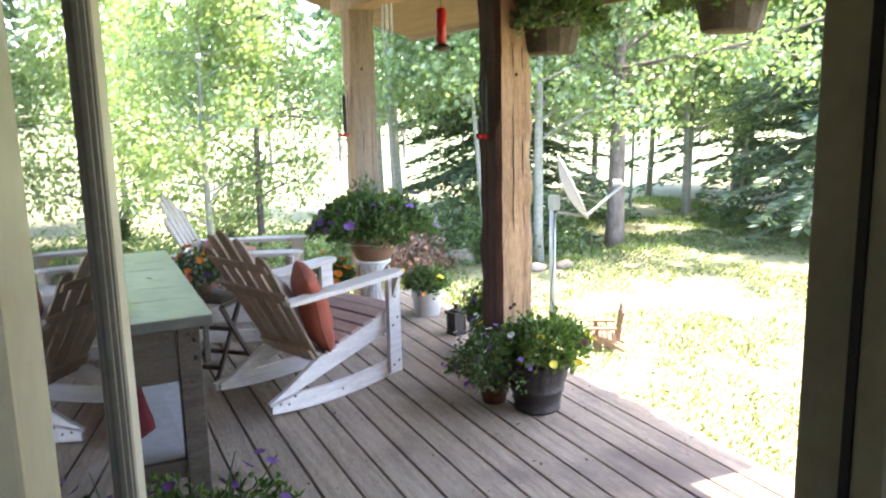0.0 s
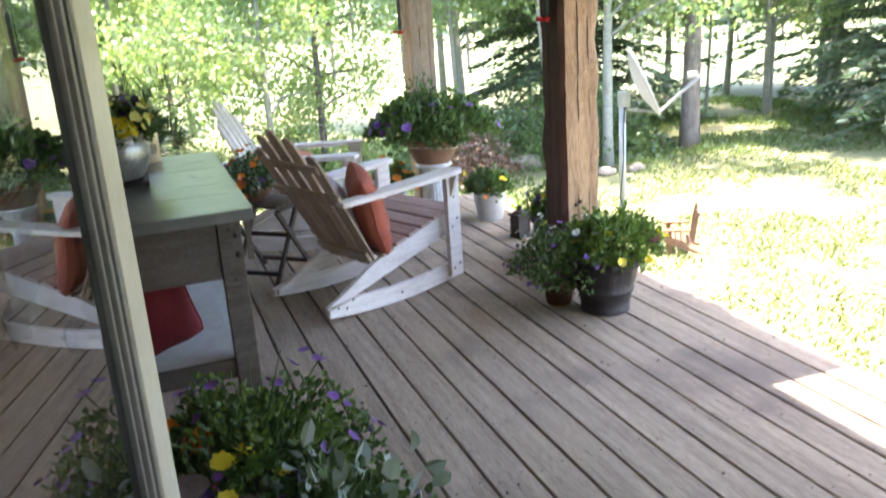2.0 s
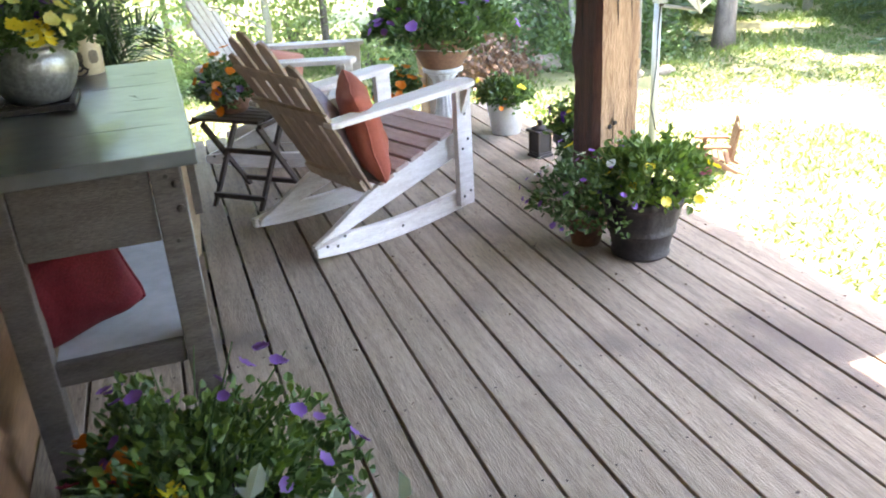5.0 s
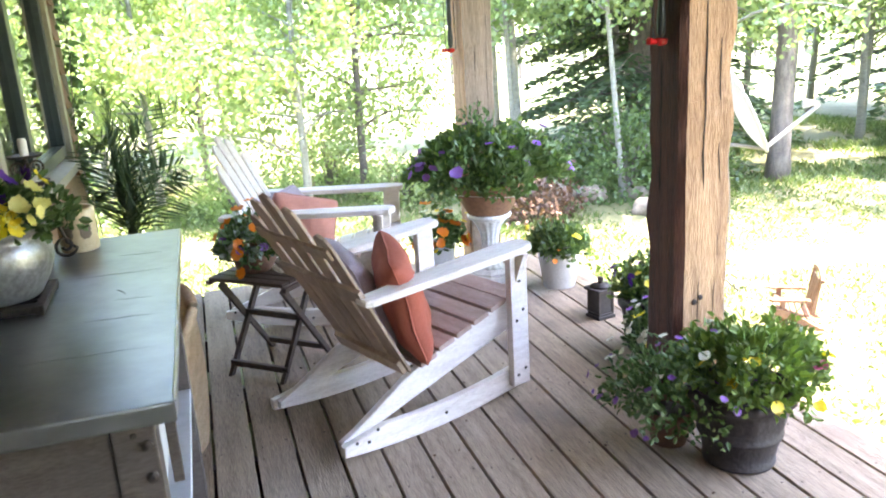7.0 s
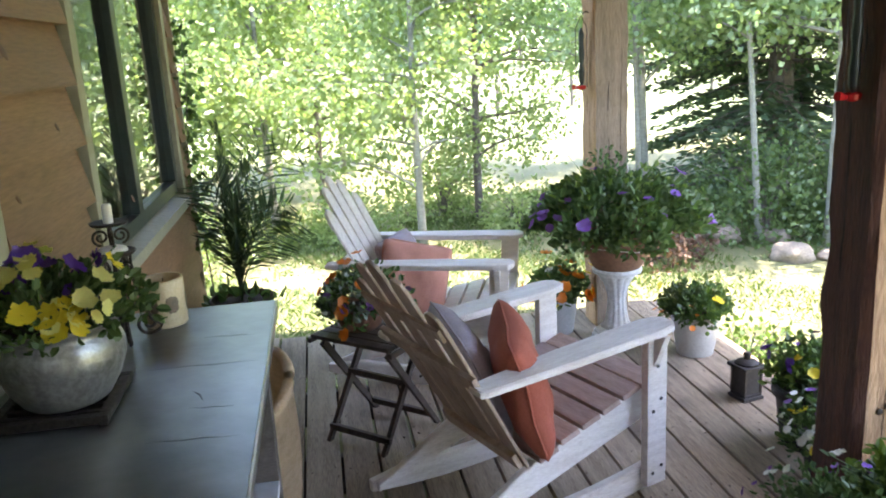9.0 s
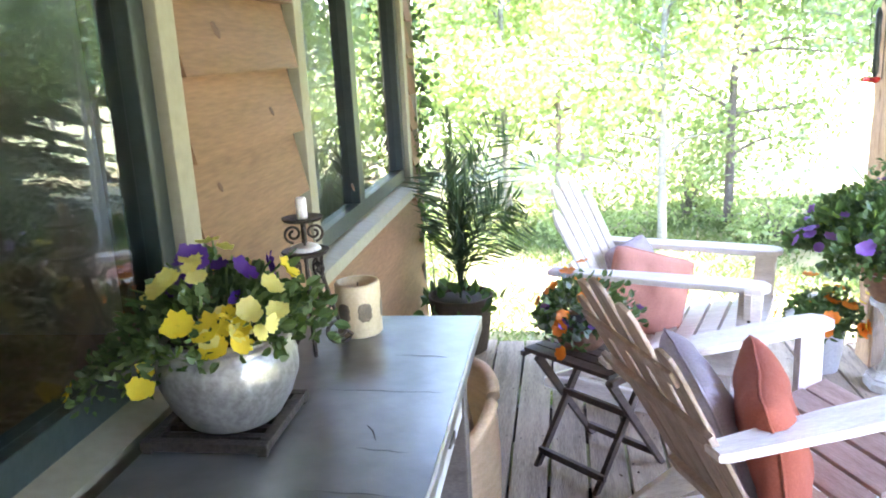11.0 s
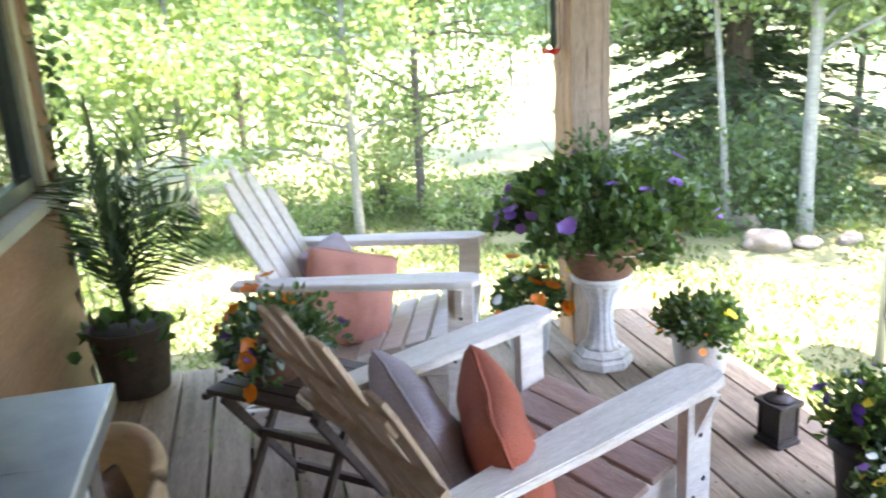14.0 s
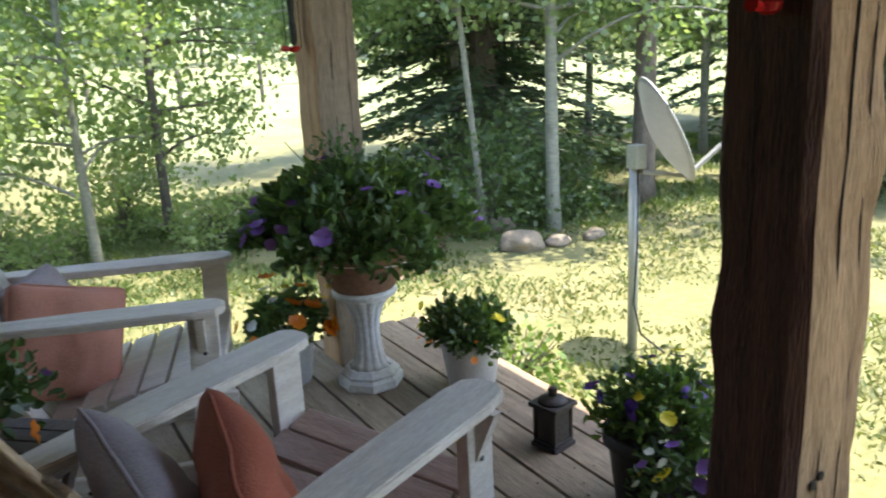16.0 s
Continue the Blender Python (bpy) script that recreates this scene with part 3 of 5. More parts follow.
def build_post(x, y, s, seed, label, red=True):
    """Square rough-hewn post with waney edges and a long drying crack."""
    r = np.random.default_rng(seed)
    d = root("porch_post", pose(x, y, 0), label, "post", "posts of the porch")
    bm = bmesh.new()
    rings, levels = [], 46
    for i in range(levels + 1):
        z = 2.20 * i / levels
        ring = []
        for cx, cy in ((-1, -1), (1, -1), (1, 1), (-1, 1)):
            for k, (ux, uy) in enumerate(((0, 0), (1, 0)) if cx * cy > 0 else ((0, 0), (0, 1))):
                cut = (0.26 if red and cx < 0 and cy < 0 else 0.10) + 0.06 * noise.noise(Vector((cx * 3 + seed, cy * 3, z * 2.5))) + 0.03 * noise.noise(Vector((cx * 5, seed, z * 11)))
                px = cx * (1 - cut * (1 if k == 0 else 0.15))
                py = cy * (1 - cut * (1 if k == 1 else 0.15))
                w = 0.012 * noise.noise(Vector((px * 2 + seed, py * 2, z * 6)))
                ring.append(((px * (s / 2 + w)), (py * (s / 2 + w)), z))
        order = sorted(ring, key=lambda p: math.atan2(p[1], p[0]))
        rings.append([bm.verts.new(p) for p in order])
    for lo, hi in zip(rings, rings[1:]):
        for i in range(8):
            bm.faces.new((lo[i], lo[(i + 1) % 8], hi[(i + 1) % 8], hi[i]))
    bm.faces.new(rings[0][::-1])
    bm.faces.new(rings[-1])
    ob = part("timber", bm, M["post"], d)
    ob.data.materials.append(M["shaded_redpost"])
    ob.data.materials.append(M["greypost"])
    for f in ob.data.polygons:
        # House-side faces: red-brown wood, its colour darkened further for the shade there.
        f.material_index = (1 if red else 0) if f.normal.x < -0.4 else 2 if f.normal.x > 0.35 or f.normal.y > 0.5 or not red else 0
    for face, off, girth in (("front", -0.012, 0.0018), ("front", 0.045, 0.0012), ("side", 0.02, 0.0012)):
        pts = []
        for i in range(30):
            z = 0.35 + 1.8 * i / 29
            w = off + 0.02 * noise.noise(Vector((seed + 9 * off, 0.5, z * 1.6))) + 0.006 * noise.noise(Vector((seed, 4.5, z * 9)))
            pts.append((w, -s / 2 + 0.004, z) if face == "front" else (-s / 2 + 0.004, w, z))
        part("drying_crack", tube(pts, [0.001 + girth * math.sin(math.pi * i / 29) for i in range(30)], 5), M["crack"], d, "long dark crack in the wood")
    for _ in range(3):
        z, w = r.uniform(0.3, 2.0), r.uniform(-0.06, 0.06)
        knot = part("knot", lathe([(0.011, 0.0), (0.009, 0.003), (0.003, 0.004)], 10), M["crack"], d, "dark knot")
        knot.matrix_basis = pose(w, -s / 2 + 0.003, z, 90, 0, 0)
    return d


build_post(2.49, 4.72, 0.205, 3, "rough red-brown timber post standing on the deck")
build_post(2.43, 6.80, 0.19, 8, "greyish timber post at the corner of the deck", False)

# ---- chairs ----
WIDTH = 0.545


def build_chair(m, slat, seat, label, rear=0.105):
    """Adirondack rocking chair: x ahead, y to its left, from the back tip of its right rocker."""
    c = root("rocking_chair", m, label, "chair", "rocking chairs on the porch")
    sag = lambda f: 0.036 * ((f - 0.45) / 0.45) ** 2
    low = [(f, sag(f)) for f in np.linspace(0.0, 0.875, 16)]
    top = [(f, sag(f) + 0.088 * min(1.0, 0.45 + f * 3.2) - (0.02 if f > 0.86 else 0)) for f in np.linspace(0.875, 0.0, 16)]
    for y in (0.0, WIDTH - 0.032):
        part("rocker", prism([*low, *top], y, y + 0.032, bevel=0.003), M["white"], c)
        rail = [(0.012, 0.05), (0.10, 0.075), (0.83, 0.27), (0.845, 0.395), (0.70, 0.365), (0.62, 0.335), (0.50, 0.305), (0.40, 0.265), (0.30, 0.225), (0.08, 0.105), (0.012, 0.075)]
        o = -0.0335 if y else 0.0335
        part("seat_rail", prism(rail, y + o, y + o + 0.03, bevel=0.003), M["white"], c)
        yo = y - 0.0335 if not y else y + 0.0335
        part("front_leg", box((0.775, yo, 0.045), (0.862, yo + 0.031, 0.600), 0.003), M["white"], c)
        for f, z in ((0.80, 0.09), (0.84, 0.11), (0.80, 0.32), (0.835, 0.36), (0.82, 0.48)):
            bolt = part("bolt", lathe([(0.007, 0), (0.006, 0.003)], 8), M["iron"], c)
            bolt.matrix_basis = pose(f, yo + (0 if not y else 0.031), z, 90 if not y else -90, 0, 0)
        for f, z in ((0.05, 0.075), (0.10, 0.062), (0.14, 0.095), (0.45, 0.045)):
            bolt = part("bolt", lathe([(0.007, 0), (0.006, 0.003)], 8), M["iron"], c)
            bolt.matrix_basis = pose(f, y + (0 if not y else 0.032), z, 90 if not y else -90, 0, 0)
        sign = -1 if not y else 1
        mid = y + 0.016 + sign * 0.028
        arm = [(rear, -0.04), (rear + 0.025, -0.05), (0.45, -0.062), (0.80, -0.066), (0.86, -0.055), (0.885, -0.025), (0.885, 0.025), (0.86, 0.052), (0.80, 0.062), (0.45, 0.058), (rear + 0.025, 0.03), (rear, 0.02)]
        piece = part("armrest", prism([(f, mid + (w if sign < 0 else -w)) for f, w in arm], 0, 0.024, "z", 0.004), M["white"], c)
        piece.matrix_basis = pose(0, 0, 0.563, 0, -2.6, 0)
        part("arm_bracket", prism([(yo + (0 if not y else 0.031), 0.598), (yo + (0 if not y else 0.031) + sign * 0.05, 0.598), (yo + (0 if not y else 0.031), 0.48)], 0.80, 0.825, "x"), M["white"], c)
    part("stretcher", box((0.80, 0.066, 0.30), (0.828, WIDTH - 0.066, 0.375), 0.003), M["seat"], c)
    for i in range(6):
        f = 0.385 + i * 0.088
        z = float(np.interp(f, [0.3, 0.40, 0.50, 0.62, 0.70, 0.845], [0.227, 0.267, 0.307, 0.337, 0.367, 0.397])) + 0.003
        s = part("seat_slat", box((-0.039, 0.01, 0), (0.039, WIDTH - 0.01, 0.02), 0.003), seat, c)
        s.matrix_basis = pose(f + 0.01, 0, z, 0, -16, 0)
    lean = pose(0.345, WIDTH / 2, 0.215, 0, -29, 0)
    for i, (top_z, lo_w) in enumerate(((0.70, 0.085), (0.795, 0.088), (0.835, 0.09), (0.795, 0.088), (0.70, 0.085))):
        w0, w1 = 0.092 * (i - 2), 0.113 * (i - 2)
        half0, half1 = 0.0425, 0.0455
        out = [(w0 - half0, -0.02), (w0 + half0, -0.02), (w1 + half1, top_z - 0.05), (w1 + half1 * 0.75, top_z - 0.015), (w1, top_z), (w1 - half1 * 0.75, top_z - 0.015), (w1 - half1, top_z - 0.05)]
        s = part("back_slat", prism(out, -0.0055, 0.0055, "x", 0.002), slat, c)
        s.matrix_basis = lean
    for z, h, w, t in ((0.03, 0.06, 0.215, 0.02), (0.41, 0.06, 0.292, 0.018), (0.60, 0.045, 0.25, 0.012)):
        r = part("back_rail", box((-0.0065 - t, -w, z), (-0.006, w, z + h), 0.003), slat, c)
        r.matrix_basis = lean
    return c


def chair_at(x, y, turn, nod=0.0):
    """A chair's place; nod rocks it forward on its curved rockers."""
    return pose(x, y, 0.45 * math.sin(radians(nod)) - 0.002 * nod / 2, 0, nod, turn)


NEAR, FAR = chair_at(1.188, 4.762, 22.0), chair_at(0.862, 6.34, -18.5, 2.8)
build_chair(NEAR, M["tan"], M["seat"], "whitewashed wooden rocking chair with a bare tan slatted back")
build_chair(FAR, M["white"], M["white"], "whitewashed wooden rocking chair with faded slats", 0.02)


def cushion(m, size, thick, material, label, seed=1):
    """A square scatter cushion with pinched corners, creases and piping."""
    n = 22
    bm = bmesh.new()
    layers = []
    for side in (1, -1):
        grid = []
        for j in range(n + 1):
            for i in range(n + 1):
                u, v = 2 * i / n - 1, 2 * j / n - 1
                corner = 1 - 0.07 * (abs(u) * abs(v)) ** 5
                pinch = corner * (1 - 0.06 * (1 - u * u) * (abs(v) ** 3))
                pinch2 = corner * (1 - 0.06 * (1 - v * v) * (abs(u) ** 3))
                fat = ((1 - abs(u) ** 2.4) * (1 - abs(v) ** 2.4)) ** 0.46
                fold = 0.10 * noise.noise(Vector((u * 2.2 + seed, v * 2.2, side))) + 0.05 * noise.noise(Vector((u * 7 + seed, v * 3, side * 2)))
                h = side * thick / 2 * fat * (1 + fold * 1.6) + 0.012 * noise.noise(Vector((u * 1.5, v * 1.5, seed)))
                grid.append(bm.verts.new((u * size / 2 * pinch2, h, v * size / 2 * pinch)))
        for j in range(n):
            for i in range(n):
                a = j * (n + 1) + i
                q = (grid[a], grid[a + 1], grid[a + n + 2], grid[a + n + 1])
                bm.faces.new(q if side < 0 else q[::-1])
        layers.append(grid)
    bmesh.ops.remove_doubles(bm, verts=bm.verts[:], dist=0.0004)
    rim = [layers[0][k].co.copy() if layers[0][k].is_valid else None for k in range((n + 1) ** 2)]
    path = []
    for k in list(range(n + 1)) + [j * (n + 1) + n for j in range(1, n + 1)] + [n * (n + 1) + i for i in range(n - 1, -1, -1)] + [j * (n + 1) for j in range(n - 1, -1, -1)]:
        if rim[k] is not None:
            path.append(rim[k])
    c = root("cushion", m, label, "cushion", "cushions on the porch")
    part("cover", bm, material, c, smooth=True)
    part("piping", tube(path, 0.0045, 6), material, c, smooth=True)
    return c


cushion(NEAR @ pose(0.405, 0.165, 0.485, 15, 7, -118), 0.43, 0.155, M["rust"], "rust-orange square cushion propped on the rocking chair", 2)
cushion(NEAR @ pose(0.315, 0.34, 0.485, 24, 5, -104), 0.41, 0.15, M["mauve"], "grey-mauve satin cushion leaning on the chair back", 5)
cushion(FAR @ pose(0.38, 0.22, 0.455, 16, -14, -152), 0.37, 0.15, M["pink"], "faded coral cushion on the whitewashed chair", 9)
cushion(FAR @ pose(0.31, 0.35, 0.475, 27, 3, -105), 0.36, 0.12, M["mauve"], "grey cushion behind the coral one", 12)

# ---- work table and what stands on it ----


def build_table():
    t = root("work_table", pose(0, 0, 0), "grey weathered work table with a dull zinc top", "table")
    x0, x1, y0, y1, h = 0.262, 0.764, 3.575, 4.86, 0.892
    part("tabletop", box((x0, y0, h - 0.036), (x1, y1, h), 0.004), M["zinc"], t, "dull grey-green zinc top with folded seams")
    for y, a, b in ((3.86, 0.18, 0.47), (4.06, 0.30, 0.47), (4.19, 0.36, 0.45), (4.42, 0.24, 0.48), (4.60, 0.34, 0.46)):
        part("seam", tube([(x0 + a + (b - a) * i / 11, y + 0.0018 * math.sin(i * 1.3 + y * 9) - 0.001 * i, h - 0.0003) for i in range(12)], [0.0004 + 0.0009 * math.sin(math.pi * i / 11) for i in range(12)], 6), M["zinc"], t, "raised crease in the zinc")
    part("scratch", tube([(x0 + 0.36, 4.27, h), (x0 + 0.375, 4.25, h + 0.0004), (x0 + 0.385, 4.22, h)], [0.0006, 0.0013, 0.0006], 6), M["crack"], t, "dark dent in the zinc")
    part("folded_edge", tube([(x1 - 0.0015, y0 + 0.01 + (y1 - y0 - 0.02) * i / 30, h - 0.003 + 0.0012 * math.sin(i * 1.9)) for i in range(31)], 0.0035, 6), M["galv"], t, "worn bright metal edge")
    inner = (x0 + 0.09, x1 - 0.112)
    for lx in (x0 + 0.02, x1 - 0.11):
        for ly in (y0 + 0.03, y1 - 0.10):
            part("leg", box((lx, ly, 0), (lx + 0.07, ly + 0.07, h - 0.037), 0.004), M["greywood"], t)
    part("apron", box((inner[0] + 0.002, y0 + 0.036, 0.675), (inner[1], y0 + 0.06, h - 0.037), 0.003), M["greywood"], t)
    part("apron", box((inner[0] + 0.002, y1 - 0.06, 0.675), (inner[1], y1 - 0.036, h - 0.037), 0.003), M["greywood"], t)
    part("front_apron", box((x1 - 0.06, y0 + 0.101, 0.675), (x1 - 0.045, y1 - 0.102, h - 0.038), 0.003), M["panel"], t, "pale grey drawer front")
    part("back_apron", box((x0 + 0.03, y0 + 0.101, 0.675), (x0 + 0.05, y1 - 0.102, h - 0.037), 0.003), M["greywood"], t)
    part("shelf", box((x0 + 0.092, y0 + 0.064, 0.375), (x1 - 0.112, y1 - 0.04, 0.40), 0.003), M["panel"], t, "pale grey painted shelf")
    part("shelf_edge", box((x1 - 0.1118, y0 + 0.101, 0.372), (x1 - 0.04, y1 - 0.102, 0.398), 0.003), M["panel"], t, "pale grey painted shelf board")
    part("shelf_rail", box((inner[0] + 0.002, y0 + 0.036, 0.345), (inner[1], y0 + 0.062, 0.405), 0.003), M["greywood"], t)
    for lz in (0.86, 0.70):
        nail = part("nail", lathe([(0.006, 0), (0.005, 0.002), (0.001, 0.003)], 8), M["iron"], t)
        nail.matrix_basis = pose(x1 - 0.075, y0 + 0.03, lz - 0.03, 90, 0, 0)
    for y in (3.95, 4.45):
        part("drawer_pull", tube([(x1 - 0.044, y - 0.04, 0.78), (x1 - 0.025, y - 0.03, 0.775), (x1 - 0.022, y, 0.77), (x1 - 0.025, y + 0.03, 0.775), (x1 - 0.044, y + 0.04, 0.78)], 0.005, 8), M["iron"], t, "dark iron pull")
    part("hanging_strap", box((x1 - 0.026, y0 + 0.05, 0.72), (x1 - 0.008, y0 + 0.062, 0.863), 0.002), M["greywood"], t)
    for z in (0.73, 0.79):
        b = part("bolt", lathe([(0.010, 0), (0.010, 0.004), (0.004, 0.008)], 10), M["iron"], t)
        b.matrix_basis = pose(x1 - 0.056, y0 + 0.03, z + 0.02, 90, 0, 0)


build_table()
cushion(pose(0.405, 3.725, 0.562, 13, -15, 8), 0.31, 0.13, M["crimson"], "crimson cushion on the lower shelf of the work table", 21)


def foliage(parent, seed, n, radius, height, base, leaf, mat, name="foliage", droop=0.0, shift=(0, 0)):
    r = np.random.default_rng(seed)
    n, leaf = int(n * 1.7), leaf * 0.74
    at, d = dome(r, n, radius, height)
    at[:, 2] -= droop * (np.hypot(at[:, 0], at[:, 1]) / radius) ** 2 * radius
    d = d + 0.7 * r.normal(size=d.shape) + np.array([0, 0, 0.2])
    v, f = scatter_leaves(r, at + np.array([shift[0], shift[1], base]), d, leaf * r.uniform(0.6, 1.3, n), leaf * 0.80 * r.uniform(0.7, 1.2, n))
    return tagged(raw(name, v.tolist(), f.tolist(), mat, parent), kind="stuff")


def stems(parent, seed, n, radius, height, base, mat, shift=(0, 0)):
    r = np.random.default_rng(seed)
    bm = bmesh.new()
    for _ in range(n):
        a, q = r.uniform(0, 6.28), radius * r.uniform(0.3, 1.0)
        end = Vector((q * math.cos(a) + shift[0], q * math.sin(a) + shift[1], base + height * r.uniform(0.4, 1.05)))
        foot = Vector((0.25 * q * math.cos(a) + shift[0], 0.25 * q * math.sin(a) + shift[1], base - 0.02))
        tube([foot, foot.lerp(end, 0.5) + Vector((0, 0, 0.25 * height)), end], [0.003, 0.0024, 0.0016], 5, bm)
    return tagged(part("stem_tangle", bm, mat, parent), kind="stuff")


def flowers(parent, seed, n, radius, height, base, size, mat, low=0.35, name="blossom", petals=5, shift=(0, 0)):
    """Single blossoms over the crown, each an object, all on one mesh."""
    r = np.random.default_rng(seed)
    at, d = dome(r, n, radius, height, flat=0.1, hollow=0.88)
    at[:, 2] = np.maximum(at[:, 2], low * height * r.random(n))
    at = at * np.array([1.08, 1.08, 1.12]) + np.array([shift[0], shift[1], base])
    face = d + np.array([0, 0, 0.35]) + 0.3 * r.normal(size=d.shape)
    v, f = blossoms(r, [(0, 0, 0)], [(0, 0, 1)], size, petals)
    first = raw(name, v, f, mat, parent, smooth=True)
    for k in range(n):
        ob = first if k == 0 else new(name, first.data)
        ob.parent = parent
        q = Vector(face[k]).to_track_quat("Z", "Y").to_matrix().to_4x4()
        ob.matrix_basis = Matrix.Translation(at[k]) @ q @ pose(0, 0, 0, 0, 0, r.uniform(0, 360)) @ Matrix.Scale(r.uniform(0.75, 1.2), 4)


def pot_shell(profile_out, wall, mat, parent, name="pot", segments=36, ripple=None, label=""):
    """A hollow pot: up the outside, over the rim and down the inside."""
    inside = [(max(r - wall, 0.01), z) for r, z in reversed(profile_out) if z > profile_out[0][1] + wall * 2]
    return part(name, lathe([*profile_out, *inside, (0.012, profile_out[0][1] + wall * 2)], segments, ripple=ripple), mat, parent, label, smooth=True)


def soil(parent, r, z):
    return part("soil", lathe([(r, z - 0.01), (r * 0.97, z), (r * 0.5, z + 0.008), (0.01, z + 0.01)], 20), M["soil"], parent)


# silver-grey fluted pot of pansies on its tray
PANSY = pose(0.375, 4.26, 0.892)
tray = root("iron_tray", PANSY, "square dark iron tray with little feet on the table", "tray")
for a, b in (((-0.11, -0.11), (0.11, -0.09)), ((-0.11, 0.09), (0.11, 0.11)), ((-0.11, -0.09), (-0.09, 0.09)), ((0.09, -0.09), (0.11, 0.09))):
    part("rim", box((*a, 0.006), (*b, 0.022), 0.002), M["iron"], tray)
for i in range(5):
    part("bar", box((-0.09, -0.075 + i * 0.034, 0.008), (0.09, -0.061 + i * 0.034, 0.018), 0.001), M["iron"], tray)
for sx in (-1, 1):
    for sy in (-1, 1):
        part("foot", box((sx * 0.1 - 0.008, sy * 0.1 - 0.008, 0), (sx * 0.1 + 0.008, sy * 0.1 + 0.008, 0.006)), M["iron"], tray)
p = root("pansy_pot", PANSY @ pose(0.012, 0, 0.0225), "silver-grey fluted pot of yellow and purple pansies", "potted flowers")
flute = lambda a, z: 1 + (0.016 * (abs(math.sin(a * 11)) ** 0.5 - 0.7) if 0.03 < z < 0.12 else 0)
pot_shell([(0.075, 0), (0.083, 0.006), (0.104, 0.04), (0.119, 0.08), (0.119, 0.112), (0.110, 0.135), (0.106, 0.142), (0.113, 0.15), (0.119, 0.156), (0.117, 0.162)], 0.01, M["glazed"], p, segments=112, ripple=flute)
soil(p, 0.10, 0.145)
foliage(p, 31, 600, 0.155, 0.10, 0.165, 0.034, M["potleaf"], droop=0.10)
stems(p, 32, 30, 0.16, 0.13, 0.155, M["potleaf"])
flowers(p, 33, 9, 0.16, 0.085, 0.165, 0.021, M["yellow"], low=0.1, name="yellow_pansy")
flowers(p, 34, 24, 0.155, 0.12, 0.165, 0.019, M["lemon"], name="pale_pansy")
flowers(p, 35, 12, 0.08, 0.115, 0.185, 0.021, M["deeppurple"], low=0.8, name="purple_pansy")
foliage(p, 36, 160, 0.085, 0.06, 0.11, 0.024, M["potleaf"], name="trailing_leaves", droop=0.36, shift=(-0.15, -0.07))
flowers(p, 37, 4, 0.09, 0.05, 0.08, 0.018, M["yellow"], name="trailing_pansy", shift=(-0.15, -0.07))

# wrought-iron candle stand
c = root("candle_stand", pose(0.415, 4.635, 0.892), "rusty wrought-iron candle stand with scrolled legs", "candle holder")


def scroll(cx, cz, r0, turns, start, up=1):
    return [(cx + r0 * (1 - 0.75 * k / 26) * math.cos(start + turns * 6.28 * k / 26), 0, cz + up * r0 * (1 - 0.75 * k / 26) * math.sin(start + turns * 6.28 * k / 26)) for k in range(27)]


for i in range(4):
    leg = part("leg", tube([(0.02, 0, 0.215), (0.035, 0, 0.15), (0.05, 0, 0.09), (0.062, 0, 0.045)] + scroll(0.056, 0.036, 0.032, 1.4, 0.4, -1), 0.0045, 6), M["iron"], c)
    leg.matrix_basis = pose(0, 0, 0, 0, 0, 90 * i + 20)
    curl = part("scroll", tube(scroll(0.030, 0.105, 0.022, 1.5, 2.6), 0.0035, 6), M["iron"], c)
    curl.matrix_basis = pose(0, 0, 0, 0, 0, 90 * i + 20)
    hang = part("scroll", tube([(0.046, 0, 0.217)] + scroll(0.036, 0.187, 0.020, 1.35, 1.2, -1), 0.003, 6), M["iron"], c)
    hang.matrix_basis = pose(0, 0, 0, 0, 0, 90 * i + 65)
    up = part("scroll", tube(scroll(0.022, 0.262, 0.020, 1.5, -1.5), 0.003, 6), M["iron"], c)
    up.matrix_basis = pose(0, 0, 0, 0, 0, 90 * i + 20)
part("drip_plate", lathe([(0.012, 0.213), (0.045, 0.216), (0.052, 0.224), (0.050, 0.226), (0.012, 0.22)], 20), M["iron"], c)
part("drip_plate", lathe([(0.010, 0.288), (0.040, 0.290), (0.045, 0.297), (0.010, 0.294)], 20), M["iron"], c)
part("stem", tube([(0, 0, 0.2), (0, 0, 0.31)], 0.006, 8), M["iron"], c)
part("candle", lathe([(0.0115, 0.294), (0.0115, 0.335), (0.008, 0.34), (0.003, 0.337)], 14), M["whitewax"], c, "white candle stub")
part("wax_pool", lathe([(0.035, 0.226), (0.03, 0.234), (0.012, 0.24), (0.004, 0.241)], 14), M["whitewax"], c, "melted white wax")
c = root("pillar_candle", pose(0.492, 4.745, 0.892), "thick cream candle with pressed leaf prints", "candle")
part("wax_body", lathe([(0.049, 0), (0.052, 0.004), (0.052, 0.118), (0.049, 0.123), (0.040, 0.122), (0.036, 0.112), (0.004, 0.108)], 40), M["wax"], c, smooth=True)
for a in (-115, -60, 5, 170):
    leaf = part("leaf_print", lathe([(0.021, 0), (0.017, 0.0012), (0.003, 0.0015)], 20, ripple=lambda q, z: 0.72 + 0.38 * abs(math.sin(q)) + 0.06 * math.sin(9 * q)), M["waxprint"], c, "dark pressed leaf")
    leaf.matrix_basis = pose(0.0515 * math.cos(radians(a)), 0.0515 * math.sin(radians(a)), 0.06, 90, 0, a + 90)
part("wick", tube([(0, 0, 0.108), (0.002, 0, 0.12)], 0.0012, 5), M["black"], c)

# ---- porch floor things ----


